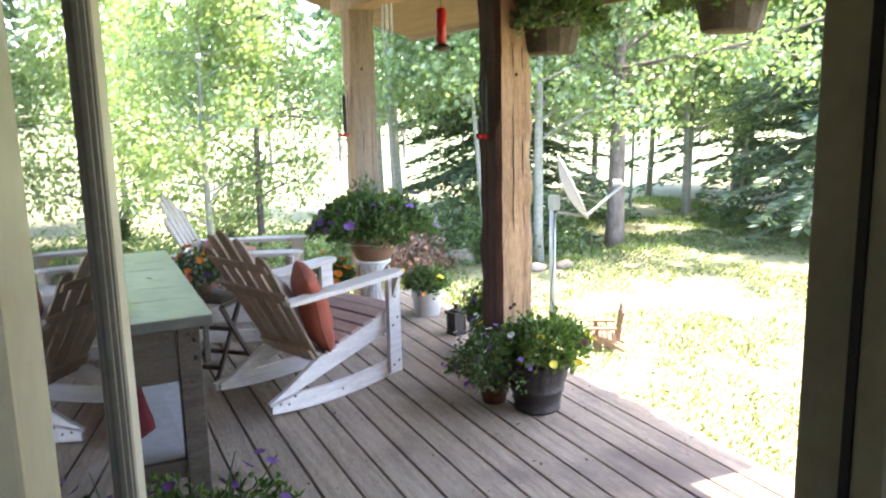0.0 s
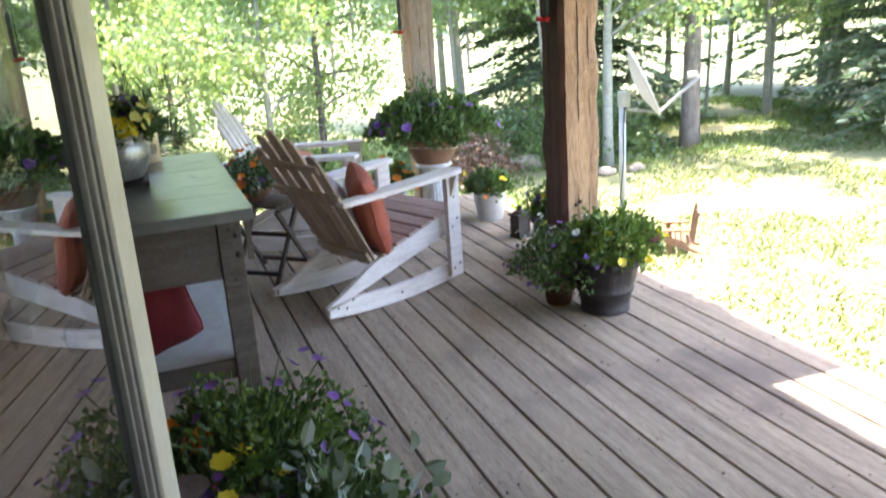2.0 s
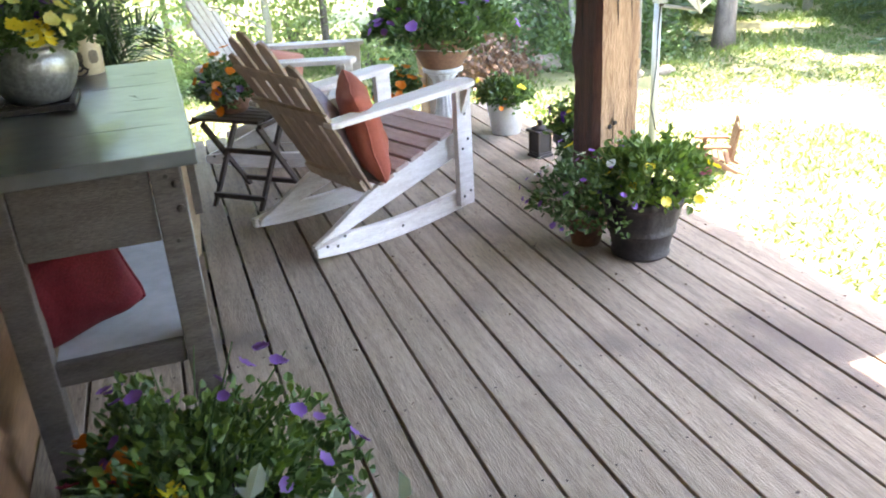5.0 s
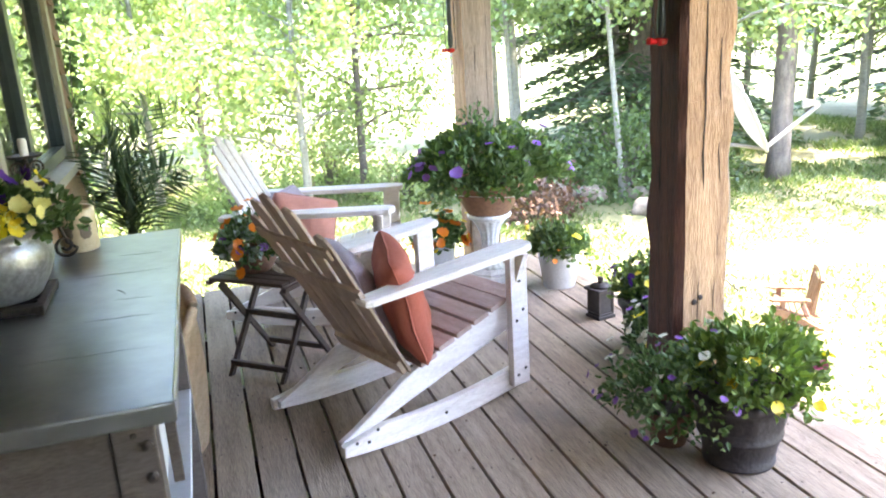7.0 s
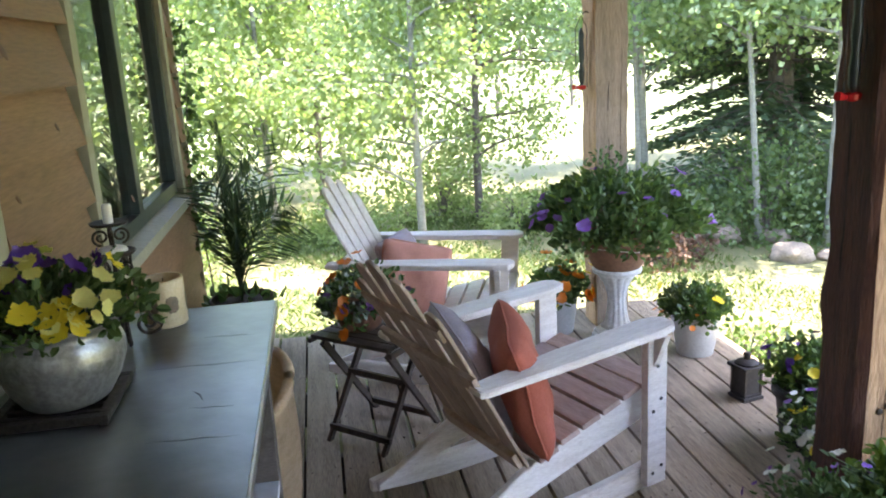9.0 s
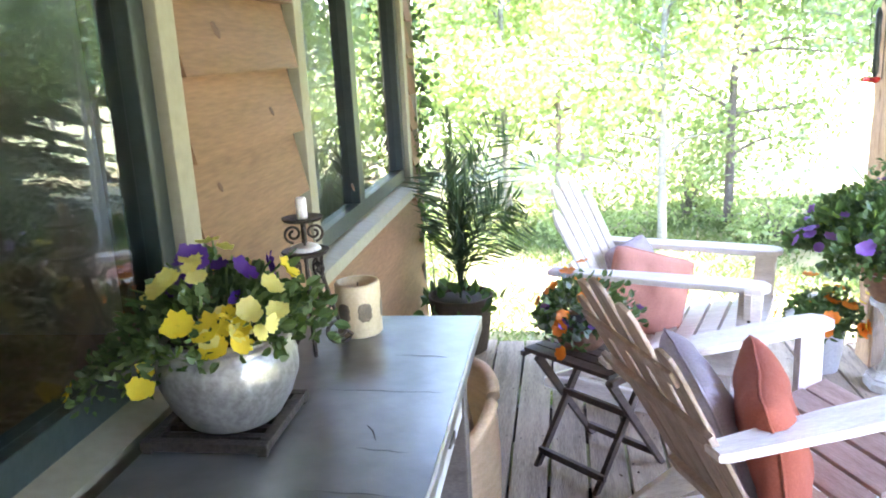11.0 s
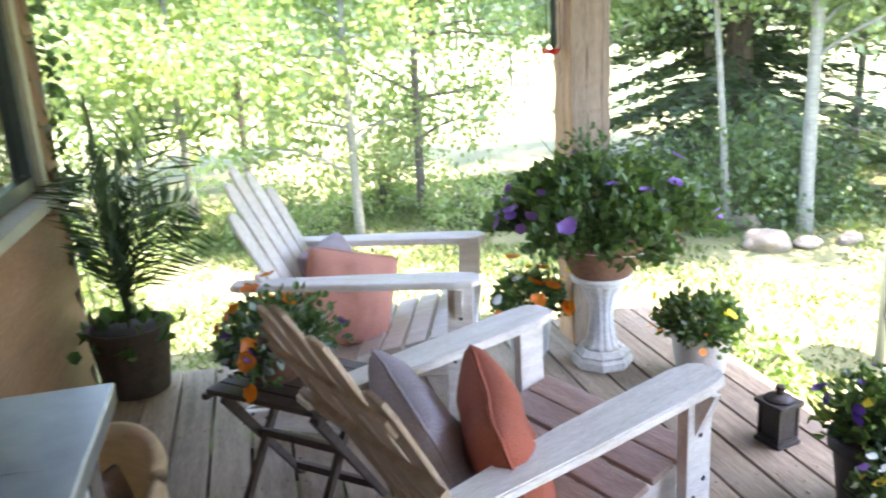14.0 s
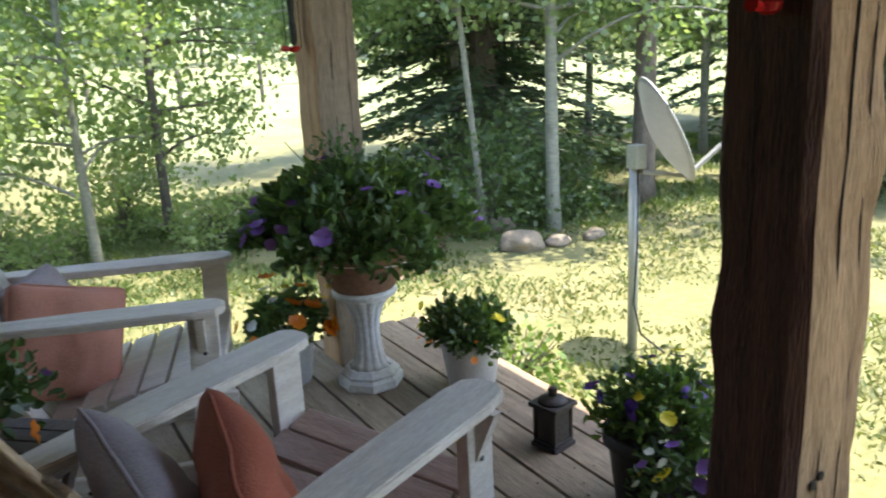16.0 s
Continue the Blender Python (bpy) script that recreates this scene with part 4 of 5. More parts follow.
def build_side_table():
    t = root("folding_table", pose(1.07, 5.775, 0, 0, 0, -42.5), "small dark folding table with crossed legs", "table")
    L, W, h = 0.43, 0.34, 0.453
    for i in range(6):
        y = -W / 2 + i * W / 6
        part("top_slat", box((-L / 2 + 0.02, y + 0.003, h - 0.016), (L / 2 - 0.02, y + W / 6 - 0.003, h), 0.002), M["darkwood"], t)
    for sx in (-1, 1):
        part("top_rail", box((sx * (L / 2 - 0.01) - 0.009, -W / 2, h - 0.036), (sx * (L / 2 - 0.01) + 0.009, W / 2, h - 0.0165), 0.002), M["darkwood"], t)
    for side, x in ((1, L / 2 - 0.05), (-1, L / 2 - 0.075), (1, -L / 2 + 0.05), (-1, -L / 2 + 0.075)):
        a, b = Vector((x, side * 0.17, 0.0)), Vector((x, -side * 0.13, h - 0.038))
        d = (b - a).normalized()
        n = Vector((1, 0, 0))
        q = d.cross(n)
        bm = bmesh.new()
        vs = [bm.verts.new(p + sx * 0.009 * n + sy * 0.015 * q) for p in (a, b) for sx, sy in ((-1, -1), (1, -1), (1, 1), (-1, 1))]
        for vtx in vs[:4]:
            vtx.co.z = 0.0
        for f in ((0, 1, 2, 3), (7, 6, 5, 4), (0, 4, 5, 1), (1, 5, 6, 2), (2, 6, 7, 3), (3, 7, 4, 0)):
            bm.faces.new([vs[k] for k in f])
        bmesh.ops.recalc_face_normals(bm, faces=bm.faces[:])
        part("leg", bm, M["darkwood"], t)
    for y, z in ((0.14, 0.05), (-0.14, 0.05), (0.0, 0.243)):
        part("stretcher", box((-L / 2 + 0.06, y - 0.009, z - 0.013), (L / 2 - 0.06, y + 0.009, z + 0.013), 0.002), M["darkwood"], t)


build_side_table()


def potted(name, x, y, z, label, profile, pot_mat, soil_r, soil_z, segments=36, ripple=None):
    d = root(name, pose(x, y, z), label, "potted flowers", "flower pots on the porch")
    pot_shell(profile, 0.008, pot_mat, d, segments=segments, ripple=ripple)
    soil(d, soil_r, soil_z)
    return d


d = potted("flower_bowl", 1.02, 5.80, 0.454, "brown clay bowl of orange and violet flowers on the folding table", [(0.065, 0), (0.085, 0.02), (0.10, 0.07), (0.105, 0.09), (0.11, 0.1)], M["terracotta"], 0.098, 0.085)
foliage(d, 41, 420, 0.18, 0.15, 0.09, 0.045, M["potleaf"], droop=0.08)
foliage(d, 42, 60, 0.15, 0.13, 0.09, 0.06, M["silverleaf"], name="silver_leaves")
flowers(d, 43, 11, 0.17, 0.17, 0.09, 0.024, M["orange"], name="orange_blossom", petals=7)
flowers(d, 44, 10, 0.16, 0.15, 0.09, 0.018, M["purple"], name="violet_blossom")
flowers(d, 45, 3, 0.13, 0.03, 0.05, 0.024, M["orange"], name="low_orange_blossom", petals=7, shift=(0.02, -0.1))

# fluted white stone pedestal with its brown planter
ped = root("pedestal", pose(2.375, 6.49, 0), "white cast-stone fluted pedestal on the deck", "pedestal")
oct_ = lambda a, z: 1 / max(math.cos((a + 0.3926) % 0.7854 - 0.3927), 0.9)
part("base", lathe([(0.117, 0), (0.12, 0.008), (0.12, 0.034), (0.108, 0.045), (0.11, 0.056), (0.088, 0.075)], 32, ripple=oct_), M["stonewhite"], ped)
part("shaft", lathe([(0.082, 0.0755), (0.068, 0.09), (0.058, 0.12), (0.050, 0.17), (0.047, 0.22), (0.052, 0.27), (0.068, 0.32), (0.088, 0.35), (0.10, 0.365)], 96, ripple=lambda a, z: 1 + 0.085 * abs(math.cos(6 * a + 2.2 * z)) - 0.05), M["stonewhite"], ped, smooth=True)
part("cap", lathe([(0.105, 0.3655), (0.125, 0.375), (0.128, 0.39), (0.12, 0.40)], 32), M["stonewhite"], ped)
d = potted("petunia_planter", 2.375, 6.49, 0.4005, "wide brown planter overflowing with leaves and purple petunias", [(0.118, 0), (0.128, 0.012), (0.168, 0.09), (0.196, 0.155), (0.21, 0.16), (0.213, 0.185), (0.205, 0.19)], M["terracotta"], 0.19, 0.165)
part("wire", tube([(0.184 * math.cos(a), 0.184 * math.sin(a), 0.118 + 0.012 * math.sin(2 * a)) for a in np.linspace(0, 6.28, 40)], 0.0025, 5), M["galv"], d, "pale wire round the planter")
foliage(d, 51, 2000, 0.46, 0.17, 0.27, 0.062, M["potleaf"], droop=0.16)
foliage(d, 56, 420, 0.39, 0.21, 0.27, 0.056, M["limepot"], name="light_foliage", droop=0.12)
stems(d, 52, 60, 0.36, 0.38, 0.17, M["potleaf"])
foliage(d, 57, 160, 0.12, 0.22, 0.36, 0.04, M["potleaf"], name="top_foliage", shift=(-0.05, 0.05))
flowers(d, 53, 13, 0.40, 0.20, 0.24, 0.029, M["purple"], name="petunia")
flowers(d, 54, 8, 0.10, 0.1, 0.24, 0.025, M["purple"], name="petunia", shift=(-0.36, -0.05))
flowers(d, 55, 2, 0.03, 0.05, 0.22, 0.028, M["purple"], name="pale_petunia", shift=(0.43, -0.1))

d = potted("marigold_bucket", 2.12, 6.70, 0, "grey tin bucket of orange marigolds beside the post", [(0.078, 0), (0.08, 0.005), (0.105, 0.19), (0.11, 0.20)], M["galv"], 0.098, 0.185)
foliage(d, 61, 480, 0.155, 0.14, 0.215, 0.045, M["potleaf"], droop=0.08)
flowers(d, 62, 16, 0.18, 0.19, 0.19, 0.03, M["orange"], name="marigold", petals=8)
flowers(d, 63, 9, 0.19, 0.18, 0.19, 0.02, M["yellow"], name="yellow_blossom", petals=6)
flowers(d, 64, 4, 0.16, 0.2, 0.2, 0.022, M["whitepetal"], name="white_blossom")

d = potted("tin_bucket_plant", 2.675, 6.21, 0, "pale galvanised bucket of leafy flowers on the deck", [(0.085, 0), (0.088, 0.004), (0.118, 0.19), (0.123, 0.20), (0.121, 0.206)], M["galv"], 0.11, 0.185)
foliage(d, 71, 520, 0.155, 0.13, 0.215, 0.043, M["potleaf"], droop=0.05)
foliage(d, 72, 190, 0.165, 0.13, 0.215, 0.043, M["limepot"], name="light_foliage", droop=0.08)
flowers(d, 73, 6, 0.19, 0.15, 0.21, 0.02, M["yellow"], name="yellow_blossom")
flowers(d, 74, 9, 0.15, 0.08, 0.18, 0.016, M["orange"], name="orange_blossom", shift=(-0.08, -0.05))

# small dark lantern
ln = root("lantern", pose(2.645, 5.67, 0, 0, 0, 12), "small dark metal lantern standing on the boards", "lantern")
part("base", box((-0.052, -0.052, 0), (0.052, 0.052, 0.016), 0.003), M["blackpot"], ln)
part("body", box((-0.041, -0.041, 0.0275), (0.041, 0.041, 0.14), 0.004), M["blackpot"], ln)
for sx in (-1, 1):
    for sy in (-1, 1):
        part("corner_bar", box((sx * 0.041 - 0.005, sy * 0.041 - 0.005, 0.0275), (sx * 0.041 + 0.005, sy * 0.041 + 0.005, 0.141), 0.001), M["iron"], ln)
part("foot", box((-0.046, -0.046, 0.0165), (0.046, 0.046, 0.027), 0.003), M["blackpot"], ln)
part("collar", box((-0.058, -0.058, 0.1415), (0.058, 0.058, 0.157), 0.004), M["blackpot"], ln)
part("roof", lathe([(0.05, 0.1575), (0.046, 0.166), (0.03, 0.175), (0.016, 0.178)], 24), M["blackpot"], ln, smooth=True)
part("knob", lathe([(0.014, 0.1785), (0.014, 0.19), (0.017, 0.194), (0.015, 0.207), (0.006, 0.21)], 16), M["iron"], ln)

d = potted("viola_pot", 2.66, 5.24, 0, "tall black pot of violet and white violas", [(0.095, 0), (0.1, 0.01), (0.125, 0.2), (0.14, 0.205), (0.14, 0.235), (0.13, 0.24)], M["blackpot"], 0.118, 0.22)
foliage(d, 81, 560, 0.16, 0.15, 0.255, 0.042, M["potleaf"], droop=0.04, shift=(0.04, -0.01))
foliage(d, 82, 190, 0.165, 0.16, 0.255, 0.042, M["limepot"], name="light_foliage")
flowers(d, 83, 16, 0.16, 0.19, 0.25, 0.022, M["deeppurple"], low=0.5, name="violet_viola")
flowers(d, 84, 5, 0.16, 0.17, 0.25, 0.018, M["yellow"], name="yellow_viola")
d = potted("white_viola_pot", 2.58, 4.985, 0, "small dark pot of pale lilac and yellow violas by the post", [(0.075, 0), (0.08, 0.01), (0.1, 0.15), (0.108, 0.16)], M["blackpot"], 0.092, 0.145)
foliage(d, 85, 420, 0.16, 0.15, 0.15, 0.04, M["potleaf"], droop=0.12)
flowers(d, 86, 30, 0.16, 0.17, 0.15, 0.016, M["whitepetal"], name="pale_viola")
flowers(d, 87, 6, 0.16, 0.15, 0.14, 0.022, M["yellow"], name="yellow_viola")
flowers(d, 88, 8, 0.17, 0.16, 0.15, 0.018, M["purple"], name="lilac_viola")

swag = lambda a, z: 1 + (0.05 * max(0, math.sin(9 * a)) * abs(math.sin(18 * a + 40 * z)) if 0.13 < z < 0.225 else 0.02 * math.sin(22 * a) if z > 0.23 else 0)
d = potted("black_urn", 2.43, 4.31, 0, "black moulded pot of yellow and lilac flowers by the post", [(0.108, 0), (0.116, 0.006), (0.118, 0.016), (0.113, 0.022), (0.128, 0.10), (0.136, 0.106), (0.138, 0.116), (0.133, 0.122), (0.142, 0.165), (0.148, 0.20), (0.153, 0.222), (0.168, 0.23), (0.176, 0.244), (0.174, 0.262), (0.16, 0.27)], M["blackpot"], 0.148, 0.25, 96, swag)
foliage(d, 91, 900, 0.23, 0.16, 0.29, 0.047, M["limepot"], droop=0.03, shift=(0.04, -0.0))
foliage(d, 92, 560, 0.23, 0.17, 0.22, 0.036, M["potleaf"], name="trailing_foliage", droop=0.16, shift=(-0.18, 0.10))
stems(d, 93, 36, 0.3, 0.26, 0.22, M["potleaf"])
flowers(d, 94, 16, 0.22, 0.16, 0.26, 0.019, M["yellow"], name="yellow_blossom", shift=(0.06, -0.04))
flowers(d, 95, 26, 0.27, 0.22, 0.18, 0.011, M["purple"], name="lilac_blossom", shift=(-0.18, 0.08))
flowers(d, 96, 12, 0.25, 0.24, 0.2, 0.016, M["whitepetal"], name="white_blossom", shift=(-0.12, 0.1))
flowers(d, 97, 3, 0.06, 0.08, 0.3, 0.017, M["pinkpetal"], name="dark_pink_blossom", shift=(0.22, -0.08))
d = potted("clay_pot", 2.285, 4.50, 0, "small terracotta pot at the foot of the post", [(0.06, 0), (0.08, 0.11), (0.088, 0.112), (0.088, 0.13)], M["terracotta"], 0.074, 0.115)
foliage(d, 98, 240, 0.13, 0.12, 0.11, 0.035, M["potleaf"], droop=0.16)

# planter and iron plate stand by the table's end
d = potted("mixed_planter", 0.635, 3.15, 0, "dark planter of purple, yellow and pink flowers by the table", [(0.13, 0), (0.135, 0.01), (0.165, 0.2), (0.175, 0.21), (0.175, 0.235)], M["blackpot"], 0.155, 0.215)
foliage(d, 101, 1500, 0.30, 0.27, 0.21, 0.039, M["potleaf"], droop=0.10)
foliage(d, 102, 800, 0.28, 0.28, 0.22, 0.038, M["limepot"], name="light_foliage", droop=0.08)
stems(d, 103, 50, 0.27, 0.34, 0.2, M["potleaf"])
flowers(d, 104, 30, 0.28, 0.29, 0.22, 0.017, M["purple"], name="purple_blossom")
flowers(d, 105, 10, 0.14, 0.16, 0.24, 0.03, M["yellow"], name="yellow_pansy", shift=(-0.08, -0.16))
flowers(d, 106, 7, 0.10, 0.12, 0.26, 0.022, M["pinkpetal"], name="pink_blossom", shift=(-0.22, -0.04), petals=7)
flowers(d, 107, 3, 0.06, 0.08, 0.36, 0.035, M["orange"], name="orange_blossom", shift=(-0.17, 0.06))
d = potted("dusty_miller_pot", 0.785, 2.80, 0, "dark pot of silvery dusty miller on the deck", [(0.1, 0), (0.105, 0.01), (0.13, 0.18), (0.14, 0.19), (0.14, 0.21)], M["blackpot"], 0.12, 0.19)
foliage(d, 111, 620, 0.2, 0.2, 0.2, 0.042, M["potleaf"], droop=0.10)
foliage(d, 112, 62, 0.225, 0.25, 0.2, 0.085, M["silverleaf"], name="silver_leaves", droop=0.06)
flowers(d, 113, 6, 0.18, 0.22, 0.2, 0.015, M["purple"], name="purple_blossom")

st = root("plate_stand", pose(0.452, 2.93, 0), "wrought-iron stand with three rusty round plates", "candle stand")
for i, (x, y, z) in enumerate(((-0.10, 0.05, 0.44), (0.0, -0.02, 0.40), (0.11, -0.10, 0.36))):
    pl = part("plate", lathe([(0.013, 0), (0.052, 0.003), (0.06, 0.011), (0.057, 0.011), (0.013, 0.005)], 28), M["plate"], st, "rusty round plate")
    pl.matrix_basis = pose(x, y, z)
    part("post", tube([(x, y, z), (x, y, 0.2), (x * 0.6, y * 0.6, 0.12)], 0.005, 6), M["iron"], st)
    for k in range(3):
        s = part("scroll", tube(scroll(0.035, z - 0.055, 0.03, 1.5, 0.5), 0.0035, 6), M["iron"], st)
        s.matrix_basis = pose(x, y, 0, 0, 0, 120 * k + 35 * i)
        foot = part("leg", tube([(0.0, 0, 0.12), (0.05, 0, 0.10), (0.09, 0, 0.04), (0.11, 0, 0.005)], 0.005, 6), M["iron"], st)
        foot.matrix_basis = pose(x * 0.6, y * 0.6, 0, 0, 0, 120 * k + 20 * i)

# palm in a woven pot at the house corner
pm = root("potted_palm", pose(0.43, 6.93, 0), "dark green feathery palm in a woven brown pot", "potted palm")
pot_shell([(0.12, 0), (0.13, 0.008), (0.15, 0.15), (0.165, 0.29), (0.168, 0.30)], 0.01, M["basket"], pm, segments=48, ripple=lambda a, z: 1 + 0.012 * math.sin(24 * a + 60 * z))
soil(pm, 0.155, 0.27)
r = np.random.default_rng(77)
for i in range(22):
    a = 2.4 * i + r.uniform(-0.3, 0.3)
    reach, rise = r.uniform(0.14, 0.44), r.uniform(0.55, 1.32)
    if math.cos(a) < -0.3:
        reach *= 0.4
    bend = r.uniform(0.8, 1.35)
    spine = [Vector((math.cos(a) * reach * (s ** 1.6), math.sin(a) * reach * (s ** 1.6), 0.27 + rise * (s - 0.32 * bend * s ** 3))) for s in np.linspace(0, 1, 14)]
    fr = part("frond", tube(spine, [0.005 * (1 - 0.75 * s) for s in np.linspace(0, 1, 14)], 5), M["palmleaf"], pm)
    at, ahead = [], []
    for s in np.linspace(0.22, 0.99, 17):
        j = s * 13
        p0, p1 = spine[int(j)], spine[min(int(j) + 1, 13)]
        q = p0.lerp(p1, j - int(j))
        dirn = (p1 - p0 if p1 != p0 else spine[13] - spine[12]).normalized()
        side = dirn.cross(Vector((math.cos(a + 1.1), math.sin(a + 1.1), 0.4))).normalized()
        for sg in (-1, 1):
            at.append(q)
            ahead.append(dirn * 0.75 + side * sg + Vector((0, 0, -0.12)))
    n = len(at)
    lens = 0.185 * np.sin(np.linspace(0.5, 2.9, n)) + 0.03
    v, f = diamonds(r, np.array(at), np.array(ahead), lens, np.full(n, 0.012))
    tagged(raw("leaflet_fringe", v.tolist(), f.tolist(), M["palmleaf"], fr), kind="stuff")
foliage(pm, 78, 26, 0.20, 0.1, 0.24, 0.11, M["potleaf"], name="broad_leaves", droop=0.08)

# vine climbing the corner board
vine = root("climbing_vine", pose(WALL + 0.05, END + 0.01, 0), "thin green vine climbing the house corner", "vine")
part("stem", tube([(0.02 * math.sin(5 * z), 0.03 * math.cos(4 * z), z) for z in np.linspace(GROUND, 1.75, 30)], [0.006 - 0.0035 * k / 29 for k in range(30)], 6), M["darkbark"], vine)
r = np.random.default_rng(71)
n = 240
z = 0.5 + 1.25 * r.random(n)
at = np.stack([0.02 * np.sin(5 * z) + 0.03 * r.normal(size=n), 0.03 * np.cos(4 * z) + 0.035 * r.normal(size=n), z], 1)
v, f = scatter_leaves(r, at, r.normal(size=(n, 3)) + np.array([0.5, 0.2, -0.3]), 0.045 * r.uniform(0.6, 1.2, n), 0.036 * r.uniform(0.7, 1.2, n))
tagged(raw("leaf_cover", v.tolist(), f.tolist(), M["potleaf"], vine), kind="stuff")

# woven tub seat behind the table's end
tub = root("wicker_tub", pose(0.545, 5.18, 0), "round tan wicker tub with cushions inside", "basket")
bm = bmesh.new()
rows_ = []
for j in range(13):
    z = 0.45 * j / 12
    ring = []
    for i in range(40):
        a = 2 * math.pi * i / 40
        rise = 1.0 + 0.27 * math.cos(a - 0.8)
        rad = 0.17 + 0.05 * math.sin(math.pi * (0.15 + 0.6 * j / 12)) + 0.003 * ((i + j) % 2)
        ring.append((rad * math.cos(a), rad * math.sin(a), z * rise))
    rows_.append([bm.verts.new(q) for q in ring])
for lo, hi in zip(rows_, rows_[1:]):
    for i in range(40):
        bm.faces.new((lo[i], lo[(i + 1) % 40], hi[(i + 1) % 40], hi[i]))
bmesh.ops.solidify(bm, geom=bm.faces[:], thickness=0.014)
part("woven_shell", bm, M["wicker"], tub)
part("rim", tube([(0.206 * math.cos(a), 0.206 * math.sin(a), 0.45 * (1 + 0.27 * math.cos(a - 0.8))) for a in np.linspace(0, 6.2832, 48)], 0.02, 8), M["wicker"], tub, "thick woven rim", smooth=True)
part("floor_disc", lathe([(0.17, 0.02), (0.17, 0.04), (0.01, 0.045)], 24), M["wicker"], tub)
cushion(pose(0.50, 5.10, 0.31, -20, 0, 20), 0.27, 0.12, M["crimson"], "crimson cushion inside the wicker tub", 31)
cushion(pose(0.60, 5.24, 0.37, -14, 0, 60), 0.25, 0.10, M["mauve"], "grey cushion inside the wicker tub", 33)

# ---- hanging things ----


def post_feeder(x, y, z, seed):
    f = root("window_feeder", pose(x, y, z), "slim wire bird feeder with a red cup on the post", "bird feeder", "red bird feeders on the posts")
    part("cup", lathe([(0.008, -0.014), (0.02, -0.008), (0.024, 0.006), (0.02, 0.01), (0.006, 0.006)], 16), M["redplastic"], f, "red plastic cup")
    part("spout", tube([(-0.02, 0, 0), (-0.05, -0.005, 0.004)], [0.009, 0.013], 8), M["redplastic"], f, "red spout")
    part("bottle", lathe([(0.006, 0.011), (0.014, 0.03), (0.015, 0.08), (0.011, 0.12), (0.015, 0.17), (0.012, 0.22), (0.015, 0.27), (0.005, 0.30)], 16), M["sash"], f, "dark ribbed bottle", smooth=True)
    for o in (-0.03, 0.03):
        part("wire", tube([(o, 0, 0.0), (o, 0, 0.3), (0, 0, 0.36)], 0.0025, 5), M["iron"], f)
    part("hook", tube([(0, 0, 0.36), (0.02, 0, 0.38), (0.06, 0.0, 0.37)], 0.003, 5), M["iron"], f)


post_feeder(2.365, 4.71, 1.352, 1)
post_feeder(2.295, 6.78, 1.30, 2)

f = root("hanging_feeder", pose(2.50, 5.5, 1.83), "red hummingbird feeder hanging from the beam", "bird feeder")
part("tank", lathe([(0.022, 0.045), (0.032, 0.06), (0.032, 0.23), (0.024, 0.25), (0.012, 0.255)], 20), M["redplastic"], f, "red glass tank", smooth=True)
part("basin", lathe([(0.02, 0.0), (0.05, 0.012), (0.055, 0.024), (0.03, 0.044)], 20), M["iron"], f)
part("wire", tube([(0, 0, 0.25), (0, 0, 0.37)], 0.003, 5), M["iron"], f)

w = root("wind_chime", pose(2.49, 6.35, 2.0), "wind chime of thin pale tubes under the beam", "wind chime")
part("disc", lathe([(0.05, 0.25), (0.05, 0.262), (0.01, 0.268)], 18), M["darkwood"], w)
for i in range(6):
    a = i * math.pi / 3
    part("chime_tube", tube([(0.035 * math.cos(a), 0.035 * math.sin(a), 0.03 * (i % 3)), (0.035 * math.cos(a), 0.035 * math.sin(a), 0.23)], 0.006, 8), M["galv"], w)
    part("string", tube([(0.035 * math.cos(a), 0.035 * math.sin(a), 0.23), (0.035 * math.cos(a), 0.035 * math.sin(a), 0.25)], 0.0012, 4), M["black"], w)
part("cord", tube([(0, 0, 0.26), (0, 0, 0.202)], 0.0015, 4), M["black"], w)


def hanging_basket(x, y, z, seed, roof, label):
    b = root("hanging_basket", pose(x, y, z), label, "hanging basket", "hanging baskets under the eave")
    part("basket", lathe([(0.115, 0), (0.13, 0.01), (0.165, 0.16), (0.175, 0.19), (0.16, 0.19), (0.02, 0.17)], 28, ripple=lambda a, q: 1 + 0.02 * math.sin(13 * a + 40 * q)), M["basket"], b)
    for i in range(3):
        a = i * 2.094
        part("chain", tube([(0.17 * math.cos(a), 0.17 * math.sin(a), 0.19), (0, 0, roof - z - 0.05)], 0.003, 5), M["iron"], b)
    part("hook", tube([(0, 0, roof - z - 0.06), (0, 0, roof - z)], 0.004, 5), M["iron"], b)
    foliage(b, seed, 900, 0.3, 0.22, 0.17, 0.05, M["potleaf"], droop=0.18)
    foliage(b, seed + 1, 160, 0.26, 0.24, 0.18, 0.05, M["limepot"], name="light_foliage", droop=0.12)
    flowers(b, seed + 2, 8, 0.3, 0.2, 0.16, 0.02, M["whitepetal"], name="white_blossom")


hanging_basket(2.70, 4.62, 1.76, 121, 2.34, "coir hanging basket spilling green leaves beside the post")
hanging_basket(3.22, 3.90, 1.82, 131, 2.18, "dark coir basket hanging from the eave")

